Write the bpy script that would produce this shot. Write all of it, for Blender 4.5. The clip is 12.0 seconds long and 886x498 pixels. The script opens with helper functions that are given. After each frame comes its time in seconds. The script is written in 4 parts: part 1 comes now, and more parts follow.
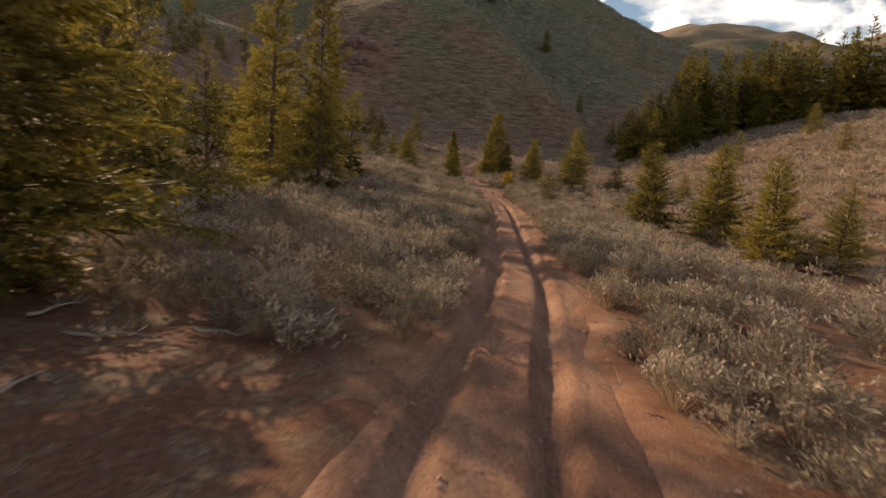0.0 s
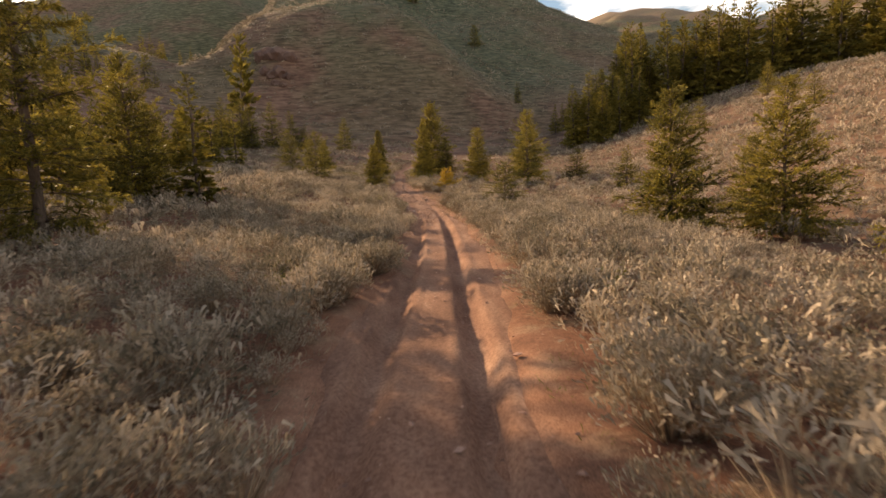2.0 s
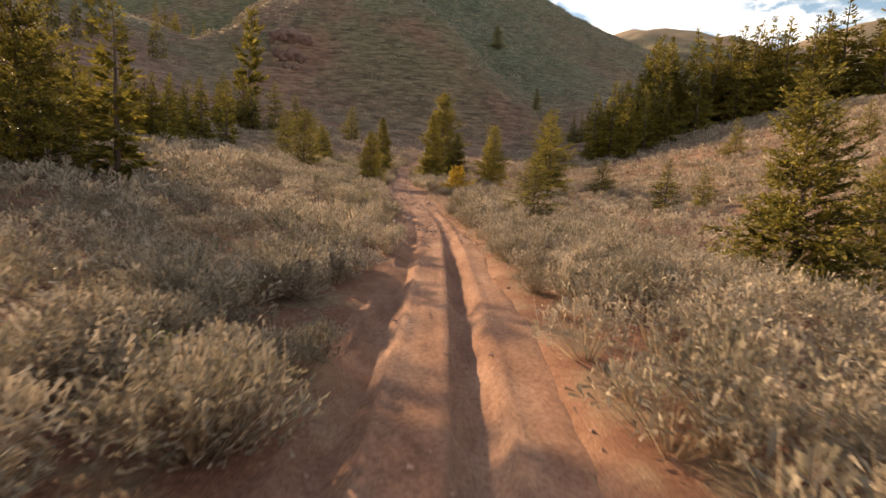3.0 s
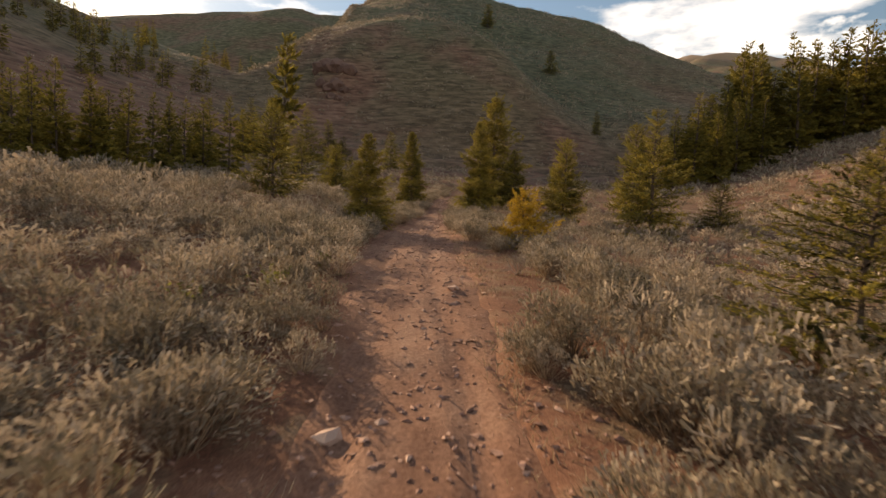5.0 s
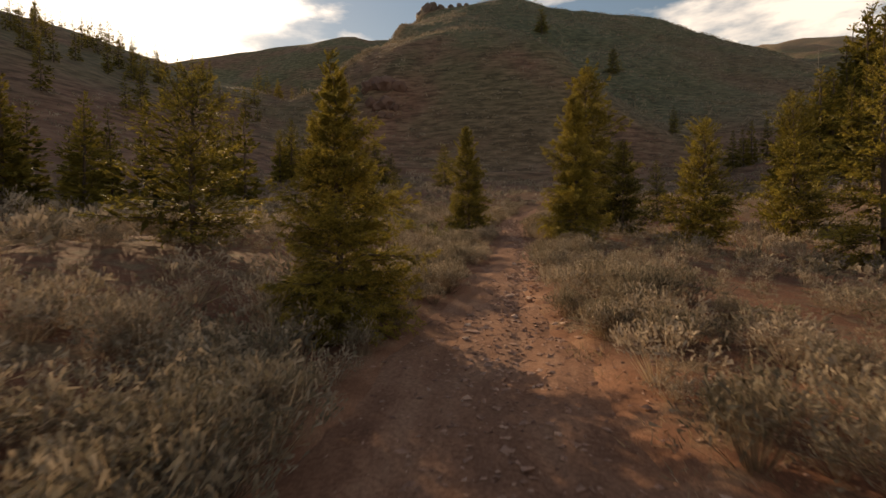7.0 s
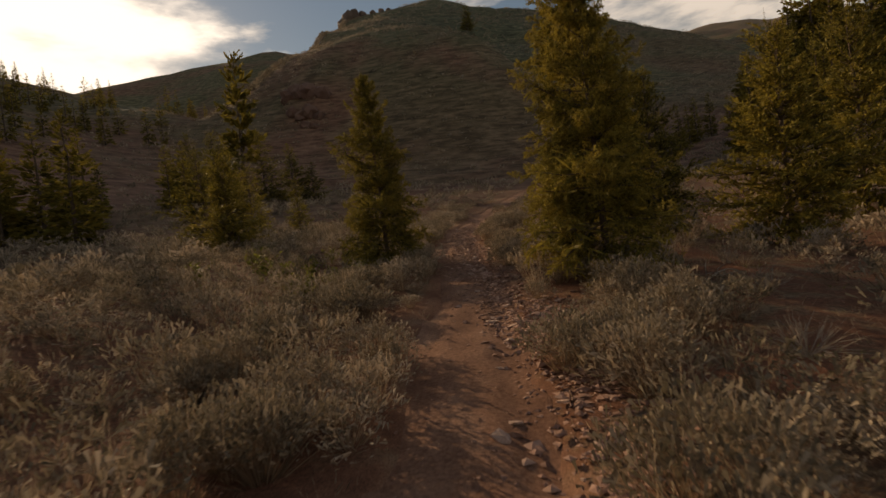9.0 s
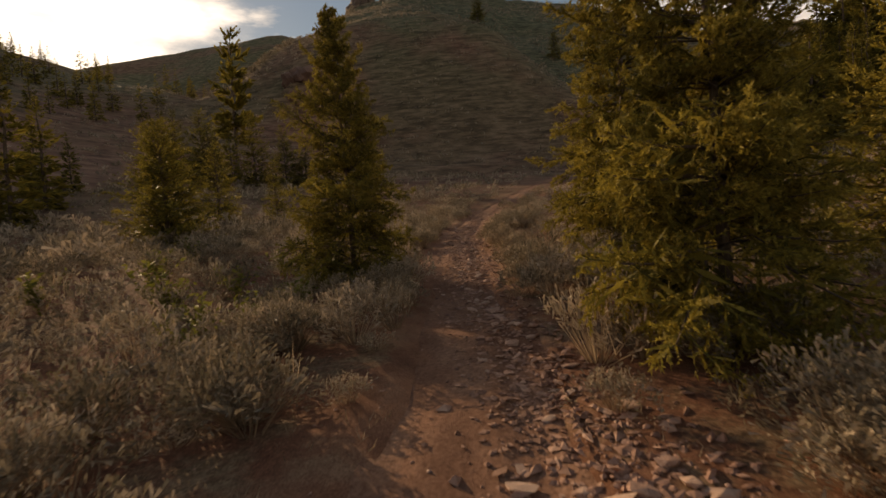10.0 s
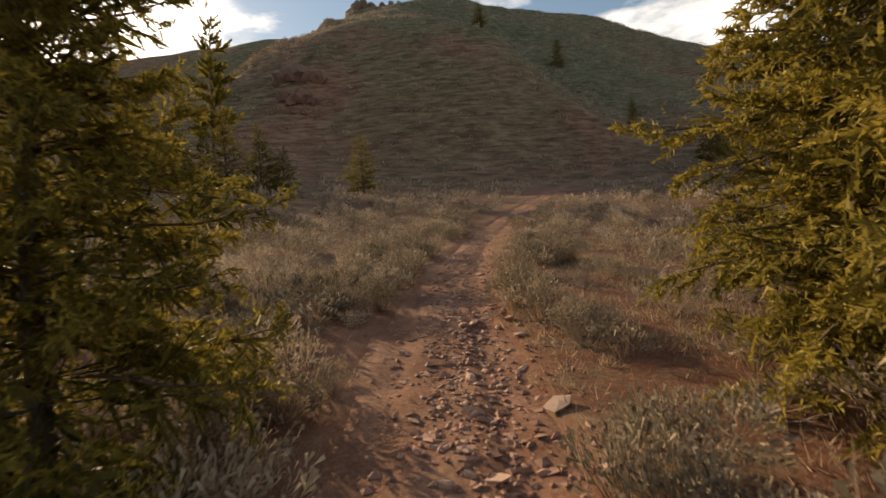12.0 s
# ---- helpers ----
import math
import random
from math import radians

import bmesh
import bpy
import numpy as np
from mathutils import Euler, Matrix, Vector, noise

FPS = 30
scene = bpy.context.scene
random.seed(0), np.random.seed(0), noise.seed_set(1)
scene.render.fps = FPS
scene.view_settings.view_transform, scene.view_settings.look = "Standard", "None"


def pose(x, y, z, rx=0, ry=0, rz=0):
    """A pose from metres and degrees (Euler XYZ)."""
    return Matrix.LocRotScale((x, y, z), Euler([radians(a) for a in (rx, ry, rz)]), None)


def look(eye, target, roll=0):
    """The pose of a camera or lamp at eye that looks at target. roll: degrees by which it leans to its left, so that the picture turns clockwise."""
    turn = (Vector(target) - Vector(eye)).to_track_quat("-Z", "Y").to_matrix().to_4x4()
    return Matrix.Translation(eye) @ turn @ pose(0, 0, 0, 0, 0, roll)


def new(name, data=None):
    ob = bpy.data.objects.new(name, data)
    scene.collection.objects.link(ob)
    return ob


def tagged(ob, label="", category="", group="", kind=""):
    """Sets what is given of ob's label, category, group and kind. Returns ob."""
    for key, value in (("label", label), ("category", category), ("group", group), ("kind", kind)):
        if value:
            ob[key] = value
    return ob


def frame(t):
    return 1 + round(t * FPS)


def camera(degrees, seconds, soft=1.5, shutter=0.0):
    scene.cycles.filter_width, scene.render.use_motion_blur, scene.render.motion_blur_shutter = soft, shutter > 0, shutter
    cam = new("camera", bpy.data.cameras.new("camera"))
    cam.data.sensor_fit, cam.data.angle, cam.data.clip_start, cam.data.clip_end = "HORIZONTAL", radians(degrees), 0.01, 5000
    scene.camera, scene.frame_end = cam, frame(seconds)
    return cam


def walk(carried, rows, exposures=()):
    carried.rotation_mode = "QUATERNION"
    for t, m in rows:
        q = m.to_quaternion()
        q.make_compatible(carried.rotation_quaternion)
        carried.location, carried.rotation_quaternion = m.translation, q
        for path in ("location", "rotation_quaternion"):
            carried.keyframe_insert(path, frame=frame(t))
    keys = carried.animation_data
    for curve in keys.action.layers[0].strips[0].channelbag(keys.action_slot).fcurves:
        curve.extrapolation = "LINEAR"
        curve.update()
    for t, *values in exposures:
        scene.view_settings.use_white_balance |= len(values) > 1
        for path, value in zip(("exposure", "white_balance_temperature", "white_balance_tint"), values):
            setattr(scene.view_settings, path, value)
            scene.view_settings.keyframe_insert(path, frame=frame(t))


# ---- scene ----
cam = camera(82.0, 12.0, shutter=0.15)
PATH = [
    (0, (-0.428, 3.505, 1.183), (-0.385, 5.484, 0.897), 4.3),
    (0.5, (0.497, 8.007, 1.023), (0.706, 9.978, 0.755), 2.4),
    (1, (1.261, 11.77, 0.91), (1.517, 13.739, 0.669), 0.3),
    (1.5, (1.834, 15.112, 0.878), (2.068, 17.083, 0.627), -2.0),
    (2, (2.266, 18.486, 0.867), (2.477, 20.459, 0.615), -2.6),
    (2.5, (2.635, 22.137, 0.783), (2.893, 24.104, 0.532), 1.2),
    (4.5, (4.422, 38.801, 1.113), (4.513, 40.792, 0.946), 4.4),
    (5, (4.616, 42.791, 1.229), (4.617, 44.787, 1.099), 2.1),
    (5.5, (4.665, 46.479, 1.383), (4.651, 48.475, 1.252), 3.1),
    (6, (4.534, 49.887, 1.588), (4.417, 51.882, 1.513), 1.0),
    (6.5, (4.018, 53.139, 1.89), (3.77, 55.122, 1.806), -0.2),
    (8.5, (3.752, 66.843, 2.531), (3.677, 68.841, 2.547), -6.3),
    (9, (3.982, 69.681, 2.685), (3.936, 71.68, 2.635), -7.3),
    (9.5, (4.05, 72.206, 2.758), (4.075, 74.204, 2.667), -2.5),
    (10, (4.139, 74.592, 2.957), (4.089, 76.59, 2.881), -4.9),
    (10.5, (4.101, 76.892, 3.138), (4.026, 78.891, 3.093), -3.7),
    (11, (4.261, 79.083, 3.294), (4.186, 81.082, 3.262), -7.2),
    (11.5, (4.331, 81.182, 3.442), (4.254, 83.179, 3.363), -6.0),
    (12, (4.369, 83.156, 3.588), (4.337, 85.156, 3.545), -3.6),
]
EXPOSURES = [(0, 0.45, 7100, 15), (0.5, 1.0, 7300, 16), (1, 0.75, 7200, 15), (1.5, 0.9, 7300, 16), (2.0, 0.95, 7500, 17), (2.5, 1.3, 7300, 16), (4.5, 0.55, 7300, 15), (6, 0.5, 7700, 15), (6.5, 0.25, 8000, 16), (8.5, -0.4, 7900, 15), (9, -0.65, 8000, 16), (9.5, -0.7, 8200, 17), (10, -0.35, 8200, 17), (10.5, 0.05, 8200, 16), (11, -0.3, 8000, 16), (11.5, -0.4, 7400, 15), (12, 0.4, 7300, 13)]
walk(cam, [(t, look(eye, target, roll)) for t, eye, target, roll in PATH], EXPOSURES)

# ---- light ----
SUN_AZ, SUN_EL = radians(-39.5), radians(20.0)   # azimuth from +y towards +x, elevation
sun_dir = Vector((math.sin(SUN_AZ) * math.cos(SUN_EL), math.cos(SUN_AZ) * math.cos(SUN_EL), math.sin(SUN_EL)))
sun = new("sun", bpy.data.lights.new("sun", "SUN"))
sun.data.energy, sun.data.angle, sun.data.color = 5.0, radians(0.6), (1.0, 0.78, 0.52)
sun.matrix_world = Matrix.Translation((-60, 90, 80)) @ (-sun_dir).to_track_quat("-Z", "Y").to_matrix().to_4x4()

world = bpy.data.worlds.new("evening_sky")
scene.world = world
world.use_nodes = True
wn, wl = world.node_tree.nodes, world.node_tree.links
bg = wn["Background"]
sky = wn.new("ShaderNodeTexSky")
sky.sky_type, sky.sun_disc = "NISHITA", False
sky.sun_elevation, sky.sun_rotation = SUN_EL, SUN_AZ
sky.air_density, sky.dust_density, sky.ozone_density = 1.35, 0.35, 2.5
bg.inputs["Strength"].default_value = 0.086
tc = wn.new("ShaderNodeTexCoord")
wmap = wn.new("ShaderNodeMapping")
wmap.inputs["Scale"].default_value = (1.0, 1.0, 3.2)
wl.new(tc.outputs["Generated"], wmap.inputs["Vector"])
cloud = wn.new("ShaderNodeTexNoise")
cloud.inputs["Scale"].default_value, cloud.inputs["Detail"].default_value = 3.1, 9.0
cloud.inputs["Roughness"].default_value = 0.56
wl.new(wmap.outputs["Vector"], cloud.inputs["Vector"])
cramp = wn.new("ShaderNodeValToRGB")
cramp.color_ramp.elements[0].position, cramp.color_ramp.elements[1].position = 0.525, 0.65
wl.new(cloud.outputs["Fac"], cramp.inputs["Fac"])
cmix = wn.new("ShaderNodeMix")
cmix.data_type = "RGBA"
# thin bright cloud round the sun
sdot = wn.new("ShaderNodeVectorMath")
sdot.operation = "DOT_PRODUCT"
wl.new(tc.outputs["Generated"], sdot.inputs[0])
sdot.inputs[1].default_value = sun_dir
sramp = wn.new("ShaderNodeValToRGB")
sramp.color_ramp.elements[0].position, sramp.color_ramp.elements[1].position = 0.945, 0.980
sramp.color_ramp.interpolation = "EASE"
# its rim is broken up by the drifting cloud
rim = wn.new("ShaderNodeMath")
rim.operation = "MULTIPLY_ADD"
rim.inputs[1].default_value, rim.inputs[2].default_value = 0.16, -0.08
wl.new(cloud.outputs["Fac"], rim.inputs[0])
near_sun = wn.new("ShaderNodeMath")
wl.new(sdot.outputs["Value"], near_sun.inputs[0])
wl.new(rim.outputs[0], near_sun.inputs[1])
wl.new(near_sun.outputs[0], sramp.inputs["Fac"])
# small heaped clouds low over the far hills
cmap = wn.new("ShaderNodeMapping")
cmap.inputs["Scale"].default_value = (1.0, 1.0, 1.6)
wl.new(tc.outputs["Generated"], cmap.inputs["Vector"])
heap = wn.new("ShaderNodeTexNoise")
heap.inputs["Scale"].default_value, heap.inputs["Detail"].default_value = 9.0, 8.0
wl.new(cmap.outputs["Vector"], heap.inputs["Vector"])
wsep = wn.new("ShaderNodeSeparateXYZ")
wl.new(tc.outputs["Generated"], wsep.inputs[0])
band = wn.new("ShaderNodeMapRange")
band.inputs["From Min"].default_value, band.inputs["From Max"].default_value = 0.26, 0.38
band.inputs["To Min"].default_value, band.inputs["To Max"].default_value = 0.10, -0.2
wl.new(wsep.outputs["Z"], band.inputs["Value"])
hsum = wn.new("ShaderNodeMath")
wl.new(heap.outputs["Fac"], hsum.inputs[0])
wl.new(band.outputs["Result"], hsum.inputs[1])
hramp = wn.new("ShaderNodeValToRGB")
hramp.color_ramp.elements[0].position, hramp.color_ramp.elements[1].position = 0.56, 0.62
wl.new(hsum.outputs[0], hramp.inputs["Fac"])
heaped = wn.new("ShaderNodeMix")
heaped.data_type, heaped.blend_type = "RGBA", "SCREEN"
heaped.inputs["Factor"].default_value = 1.0
wl.new(cramp.outputs["Color"], heaped.inputs["A"])
wl.new(hramp.outputs["Color"], heaped.inputs["B"])
both = wn.new("ShaderNodeMix")
both.data_type, both.blend_type = "RGBA", "SCREEN"
both.inputs["Factor"].default_value = 1.0
wl.new(heaped.outputs["Result"], both.inputs["A"])
wl.new(sramp.outputs["Color"], both.inputs["B"])
wl.new(both.outputs["Result"], cmix.inputs["Factor"])
wl.new(sky.outputs["Color"], cmix.inputs["A"])
glow = wn.new("ShaderNodeMix")
glow.data_type = "RGBA"
glow.inputs["A"].default_value, glow.inputs["B"].default_value = (12.5, 12.1, 11.5, 1.0), (24.0, 23.0, 21.5, 1.0)
wl.new(sramp.outputs["Color"], glow.inputs["Factor"])
wl.new(glow.outputs["Result"], cmix.inputs["B"])
wl.new(cmix.outputs["Result"], bg.inputs["Color"])


# ---- materials ----
def shader(name, rough=0.85, spec=0.25):
    m = bpy.data.materials.new(name)
    m.use_nodes = True
    b = m.node_tree.nodes["Principled BSDF"]
    b.inputs["Roughness"].default_value = rough
    b.inputs["Specular IOR Level"].default_value = spec
    return m, m.node_tree.nodes, m.node_tree.links, b


def ramp(n, stops):
    r = n.new("ShaderNodeValToRGB")
    e = r.color_ramp.elements
    for k, (p, c) in enumerate(stops):
        s = e[k] if k < 2 else e.new(p)
        s.position, s.color = p, (*c, 1.0)
    return r


def noise_tex(n, l, vec, scale, detail=6.0, rough=0.6):
    t = n.new("ShaderNodeTexNoise")
    t.inputs["Scale"].default_value, t.inputs["Detail"].default_value, t.inputs["Roughness"].default_value = scale, detail, rough
    l.new(vec, t.inputs["Vector"])
    return t


def blend(n, l, fac, a, b, mode="MIX"):
    x = n.new("ShaderNodeMix")
    x.data_type, x.blend_type = "RGBA", mode
    for v, s in ((fac, "Factor"), (a, "A"), (b, "B")):
        if isinstance(v, (int, float)):
            x.inputs[s].default_value = v
        elif isinstance(v, tuple):
            x.inputs[s].default_value = (*v, 1.0)
        else:
            l.new(v, x.inputs[s])
    return x.outputs["Result"]


def add_bump(n, l, b, height, strength, distance):
    k = n.new("ShaderNodeBump")
    k.inputs["Strength"].default_value, k.inputs["Distance"].default_value = strength, distance
    l.new(height, k.inputs["Height"])
    l.new(k.outputs["Normal"], b.inputs["Normal"])


def ground_material():
    """Reddish soil with dry litter, turning to sage-covered slope away from the track."""
    m, n, l, b = shader("soil_and_litter", 0.95, 0.1)
    pos = n.new("ShaderNodeNewGeometry").outputs["Position"]
    big = noise_tex(n, l, pos, 0.22, 5)
    mid = noise_tex(n, l, pos, 1.7, 6)
    fine = noise_tex(n, l, pos, 14.0, 8, 0.7)
    soil = ramp(n, [(0.3, (0.10, 0.046, 0.03)), (0.55, (0.20, 0.095, 0.058)), (0.75, (0.30, 0.17, 0.11))])
    l.new(fine.outputs["Fac"], soil.inputs["Fac"])
    litter = ramp(n, [(0.35, (0.11, 0.075, 0.045)), (0.6, (0.25, 0.18, 0.115)), (0.8, (0.37, 0.28, 0.18))])
    l.new(fine.outputs["Fac"], litter.inputs["Fac"])
    f1 = ramp(n, [(0.47, (0, 0, 0)), (0.62, (1, 1, 1))])
    l.new(mid.outputs["Fac"], f1.inputs["Fac"])
    near = blend(n, l, f1.outputs["Color"], soil.outputs["Color"], litter.outputs["Color"])
    grit = noise_tex(n, l, pos, 55.0, 6, 0.75)
    gm = ramp(n, [(0.36, (0.5, 0.47, 0.45)), (0.55, (1, 1, 1)), (0.72, (1.45, 1.4, 1.35))])
    l.new(grit.outputs["Fac"], gm.inputs["Fac"])
    near = blend(n, l, 1.0, near, gm.outputs["Color"], "MULTIPLY")
    dust = n.new("ShaderNodeAttribute")
    dust.attribute_name = "track_dust"
    dirt = ramp(n, [(0.3, (0.18, 0.088, 0.055)), (0.5, (0.29, 0.148, 0.092)), (0.72, (0.38, 0.215, 0.138))])
    l.new(mid.outputs["Fac"], dirt.inputs["Fac"])
    dirt2 = blend(n, l, 1.0, dirt.outputs["Color"], gm.outputs["Color"], "MULTIPLY")
    near = blend(n, l, dust.outputs["Fac"], near, dirt2)
    at = n.new("ShaderNodeAttribute")
    at.attribute_name = "slope_cover"
    # far slopes: contour-stretched scrub over red soil
    mp = n.new("ShaderNodeMapping")
    mp.inputs["Scale"].default_value = (0.20, 0.20, 0.95)
    l.new(pos, mp.inputs["Vector"])
    terr = noise_tex(n, l, mp.outputs["Vector"], 1.0, 8, 0.68)
    patch = noise_tex(n, l, pos, 0.018, 4)
    scrub = ramp(n, [(0.36, (0.055, 0.052, 0.030)), (0.48, (0.105, 0.104, 0.056)), (0.60, (0.185, 0.160, 0.094)), (0.70, (0.26, 0.185, 0.115))])
    l.new(terr.outputs["Fac"], scrub.inputs["Fac"])
    red = ramp(n, [(0.36, (0.09, 0.052, 0.037)), (0.5, (0.19, 0.108, 0.073)), (0.66, (0.30, 0.185, 0.125))])
    l.new(terr.outputs["Fac"], red.inputs["Fac"])
    f2 = ramp(n, [(0.45, (0, 0, 0)), (0.62, (0.8, 0.8, 0.8))])
    l.new(patch.outputs["Fac"], f2.inputs["Fac"])
    sep = n.new("ShaderNodeSeparateXYZ")
    l.new(pos, sep.inputs[0])
    low = n.new("ShaderNodeMapRange")
    low.inputs["From Min"].default_value, low.inputs["From Max"].default_value = 25.0, 85.0
    low.inputs["To Min"].default_value, low.inputs["To Max"].default_value = 0.55, 0.0
    l.new(sep.outputs["Z"], low.inputs["Value"])
    redder = n.new("ShaderNodeMath")
    redder.operation, redder.use_clamp = "ADD", True
    l.new(low.outputs["Result"], redder.inputs[0])
    l.new(f2.outputs["Color"], redder.inputs[1])
    far = blend(n, l, redder.outputs[0], scrub.outputs["Color"], red.outputs["Color"])
    # far hills: dry-grass tan, with their sunlit paleness put into the colour
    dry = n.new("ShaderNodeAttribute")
    dry.attribute_name = "dry_sunlit_far"
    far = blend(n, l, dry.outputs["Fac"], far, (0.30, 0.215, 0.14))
    # right of the spur: greener sage, with the face's shade painted in
    face = n.new("ShaderNodeAttribute")
    face.attribute_name = "shaded_sage_face"
    green = ramp(n, [(0.38, (0.028, 0.032, 0.018)), (0.5, (0.085, 0.096, 0.056)), (0.62, (0.175, 0.172, 0.100)), (0.7, (0.29, 0.215, 0.138))])
    l.new(terr.outputs["Fac"], green.inputs["Fac"])
    far = blend(n, l, face.outputs["Fac"], far, green.outputs["Color"])
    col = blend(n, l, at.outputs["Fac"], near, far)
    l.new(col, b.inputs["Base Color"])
    hsum = n.new("ShaderNodeMath")
    hsum.operation = "MULTIPLY_ADD"
    l.new(at.outputs["Fac"], hsum.inputs[1])
    l.new(terr.outputs["Fac"], hsum.inputs[0])
    hsum.inputs[1].default_value = 1.0
    sc = n.new("ShaderNodeMath")
    sc.operation = "MULTIPLY"
    sc.inputs[1].default_value = 0.05
    l.new(fine.outputs["Fac"], sc.inputs[0])
    big_h = n.new("ShaderNodeMath")
    big_h.operation = "MULTIPLY"
    big_h.inputs[1].default_value = 1.7
    l.new(hsum.outputs[0], big_h.inputs[0])
    l.new(sc.outputs[0], hsum.inputs[2])
    add_bump(n, l, b, big_h.outputs[0], 0.25, 0.5)
    return m


def road_material():
    """Packed red-brown dirt with paler dusty crown and scattered grit."""
    m, n, l, b = shader("packed_red_dirt", 0.95, 0.12)
    pos = n.new("ShaderNodeNewGeometry").outputs["Position"]
    mp = n.new("ShaderNodeMapping")
    mp.inputs["Scale"].default_value = (1.0, 0.35, 1.0)
    l.new(pos, mp.inputs["Vector"])
    streak = noise_tex(n, l, mp.outputs["Vector"], 1.6, 6)
    grit = noise_tex(n, l, pos, 22.0, 8, 0.72)
    dirt = ramp(n, [(0.3, (0.19, 0.098, 0.064)), (0.5, (0.295, 0.16, 0.105)), (0.72, (0.40, 0.24, 0.162))])
    l.new(streak.outputs["Fac"], dirt.inputs["Fac"])
    g = ramp(n, [(0.35, (0.55, 0.5, 0.48)), (0.6, (1, 1, 1)), (0.78, (1.25, 1.2, 1.15))])
    l.new(grit.outputs["Fac"], g.inputs["Fac"])
    col = blend(n, l, 1.0, dirt.outputs["Color"], g.outputs["Color"], "MULTIPLY")
    l.new(col, b.inputs["Base Color"])
    add_bump(n, l, b, grit.outputs["Fac"], 0.6, 0.03)
    return m


def foliage_material(name, dark, mid, light, translucency=0.35, rough=0.65, tone="tone"):
    """Leaves or needles; each plant has its own tone and each leaf varies a little; firs also carry inner-crown shade
    in it.
    """
    m, n, l, b = shader(name, rough, 0.2)
    at = n.new("ShaderNodeAttribute")
    at.attribute_name = tone
    info = n.new("ShaderNodeObjectInfo")
    isl = n.new("ShaderNodeNewGeometry").outputs["Random Per Island"]
    s1 = n.new("ShaderNodeMath"); s1.operation = "MULTIPLY_ADD"
    l.new(isl, s1.inputs[0]); s1.inputs[1].default_value = 0.45
    l.new(at.outputs["Fac"], s1.inputs[2])
    s2 = n.new("ShaderNodeMath"); s2.operation = "MULTIPLY_ADD"
    l.new(info.outputs["Random"], s2.inputs[0]); s2.inputs[1].default_value = 0.25
    l.new(s1.outputs[0], s2.inputs[2])
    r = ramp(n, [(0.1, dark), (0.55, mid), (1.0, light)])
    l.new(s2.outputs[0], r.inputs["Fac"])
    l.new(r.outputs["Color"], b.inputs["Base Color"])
    tr = n.new("ShaderNodeBsdfTranslucent")
    l.new(r.outputs["Color"], tr.inputs["Color"])
    mx = n.new("ShaderNodeMixShader")
    mx.inputs["Fac"].default_value = translucency
    l.new(b.outputs["BSDF"], mx.inputs[1])
    l.new(tr.outputs["BSDF"], mx.inputs[2])
    l.new(mx.outputs["Shader"], n["Material Output"].inputs["Surface"])
    return m


def bark_material(name, c1, c2):
    m, n, l, b = shader(name, 0.9, 0.2)
    pos = n.new("ShaderNodeTexCoord").outputs["Object"]
    mp = n.new("ShaderNodeMapping")
    mp.inputs["Scale"].default_value = (9.0, 9.0, 1.6)
    l.new(pos, mp.inputs["Vector"])
    t = noise_tex(n, l, mp.outputs["Vector"], 2.0, 8, 0.7)
    r = ramp(n, [(0.3, c1), (0.7, c2)])
    l.new(t.outputs["Fac"], r.inputs["Fac"])
    l.new(r.outputs["Color"], b.inputs["Base Color"])
    add_bump(n, l, b, t.outputs["Fac"], 0.7, 0.02)
    return m


def stone_material(name, c1, c2, c3):
    m, n, l, b = shader(name, 0.85, 0.3)
    pos = n.new("ShaderNodeTexCoord").outputs["Object"]
    info = n.new("ShaderNodeObjectInfo")
    isl = n.new("ShaderNodeNewGeometry").outputs["Random Per Island"]
    t = noise_tex(n, l, pos, 6.0, 8, 0.65)
    a = n.new("ShaderNodeMath"); a.operation = "MULTIPLY_ADD"
    l.new(info.outputs["Random"], a.inputs[0]); a.inputs[1].default_value = 0.3
    l.new(t.outputs["Fac"], a.inputs[2])
    a2 = n.new("ShaderNodeMath"); a2.operation = "MULTIPLY_ADD"
    l.new(isl, a2.inputs[0]); a2.inputs[1].default_value = 0.3
    l.new(a.outputs[0], a2.inputs[2])
    r = ramp(n, [(0.45, c1), (0.75, c2), (1.05, c3)])
    l.new(a2.outputs[0], r.inputs["Fac"])
    l.new(r.outputs["Color"], b.inputs["Base Color"])
    add_bump(n, l, b, t.outputs["Fac"], 0.5, 0.02)
    return m


M_GROUND = ground_material()
M_ROAD = road_material()
M_SAGE = foliage_material("sagebrush_leaves", (0.085, 0.074, 0.047), (0.25, 0.205, 0.142), (0.48, 0.385, 0.285), 0.22, 0.8)
M_DRYSTEM = foliage_material("dry_stalks", (0.15, 0.10, 0.065), (0.36, 0.26, 0.17), (0.58, 0.45, 0.31), 0.3, 0.8)
M_GREEN = foliage_material("fresh_green_leaves", (0.07, 0.075, 0.015), (0.16, 0.16, 0.035), (0.27, 0.25, 0.06), 0.4)
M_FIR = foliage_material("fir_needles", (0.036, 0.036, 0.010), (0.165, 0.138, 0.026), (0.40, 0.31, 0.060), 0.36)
M_YELLOW = foliage_material("yellow_fir_needles", (0.20, 0.125, 0.012), (0.38, 0.245, 0.022), (0.52, 0.36, 0.05), 0.45)
M_BARK = bark_material("fir_bark", (0.06, 0.042, 0.03), (0.17, 0.125, 0.09))
M_DEAD = bark_material("weathered_deadwood", (0.22, 0.17, 0.13), (0.42, 0.36, 0.29))
M_STONE = stone_material("pinkish_stone", (0.16, 0.085, 0.06), (0.40, 0.235, 0.17), (0.52, 0.36, 0.275))
M_OUTCROP = stone_material("reddish_outcrop_rock", (0.06, 0.034, 0.026), (0.12, 0.068, 0.05), (0.18, 0.11, 0.085))
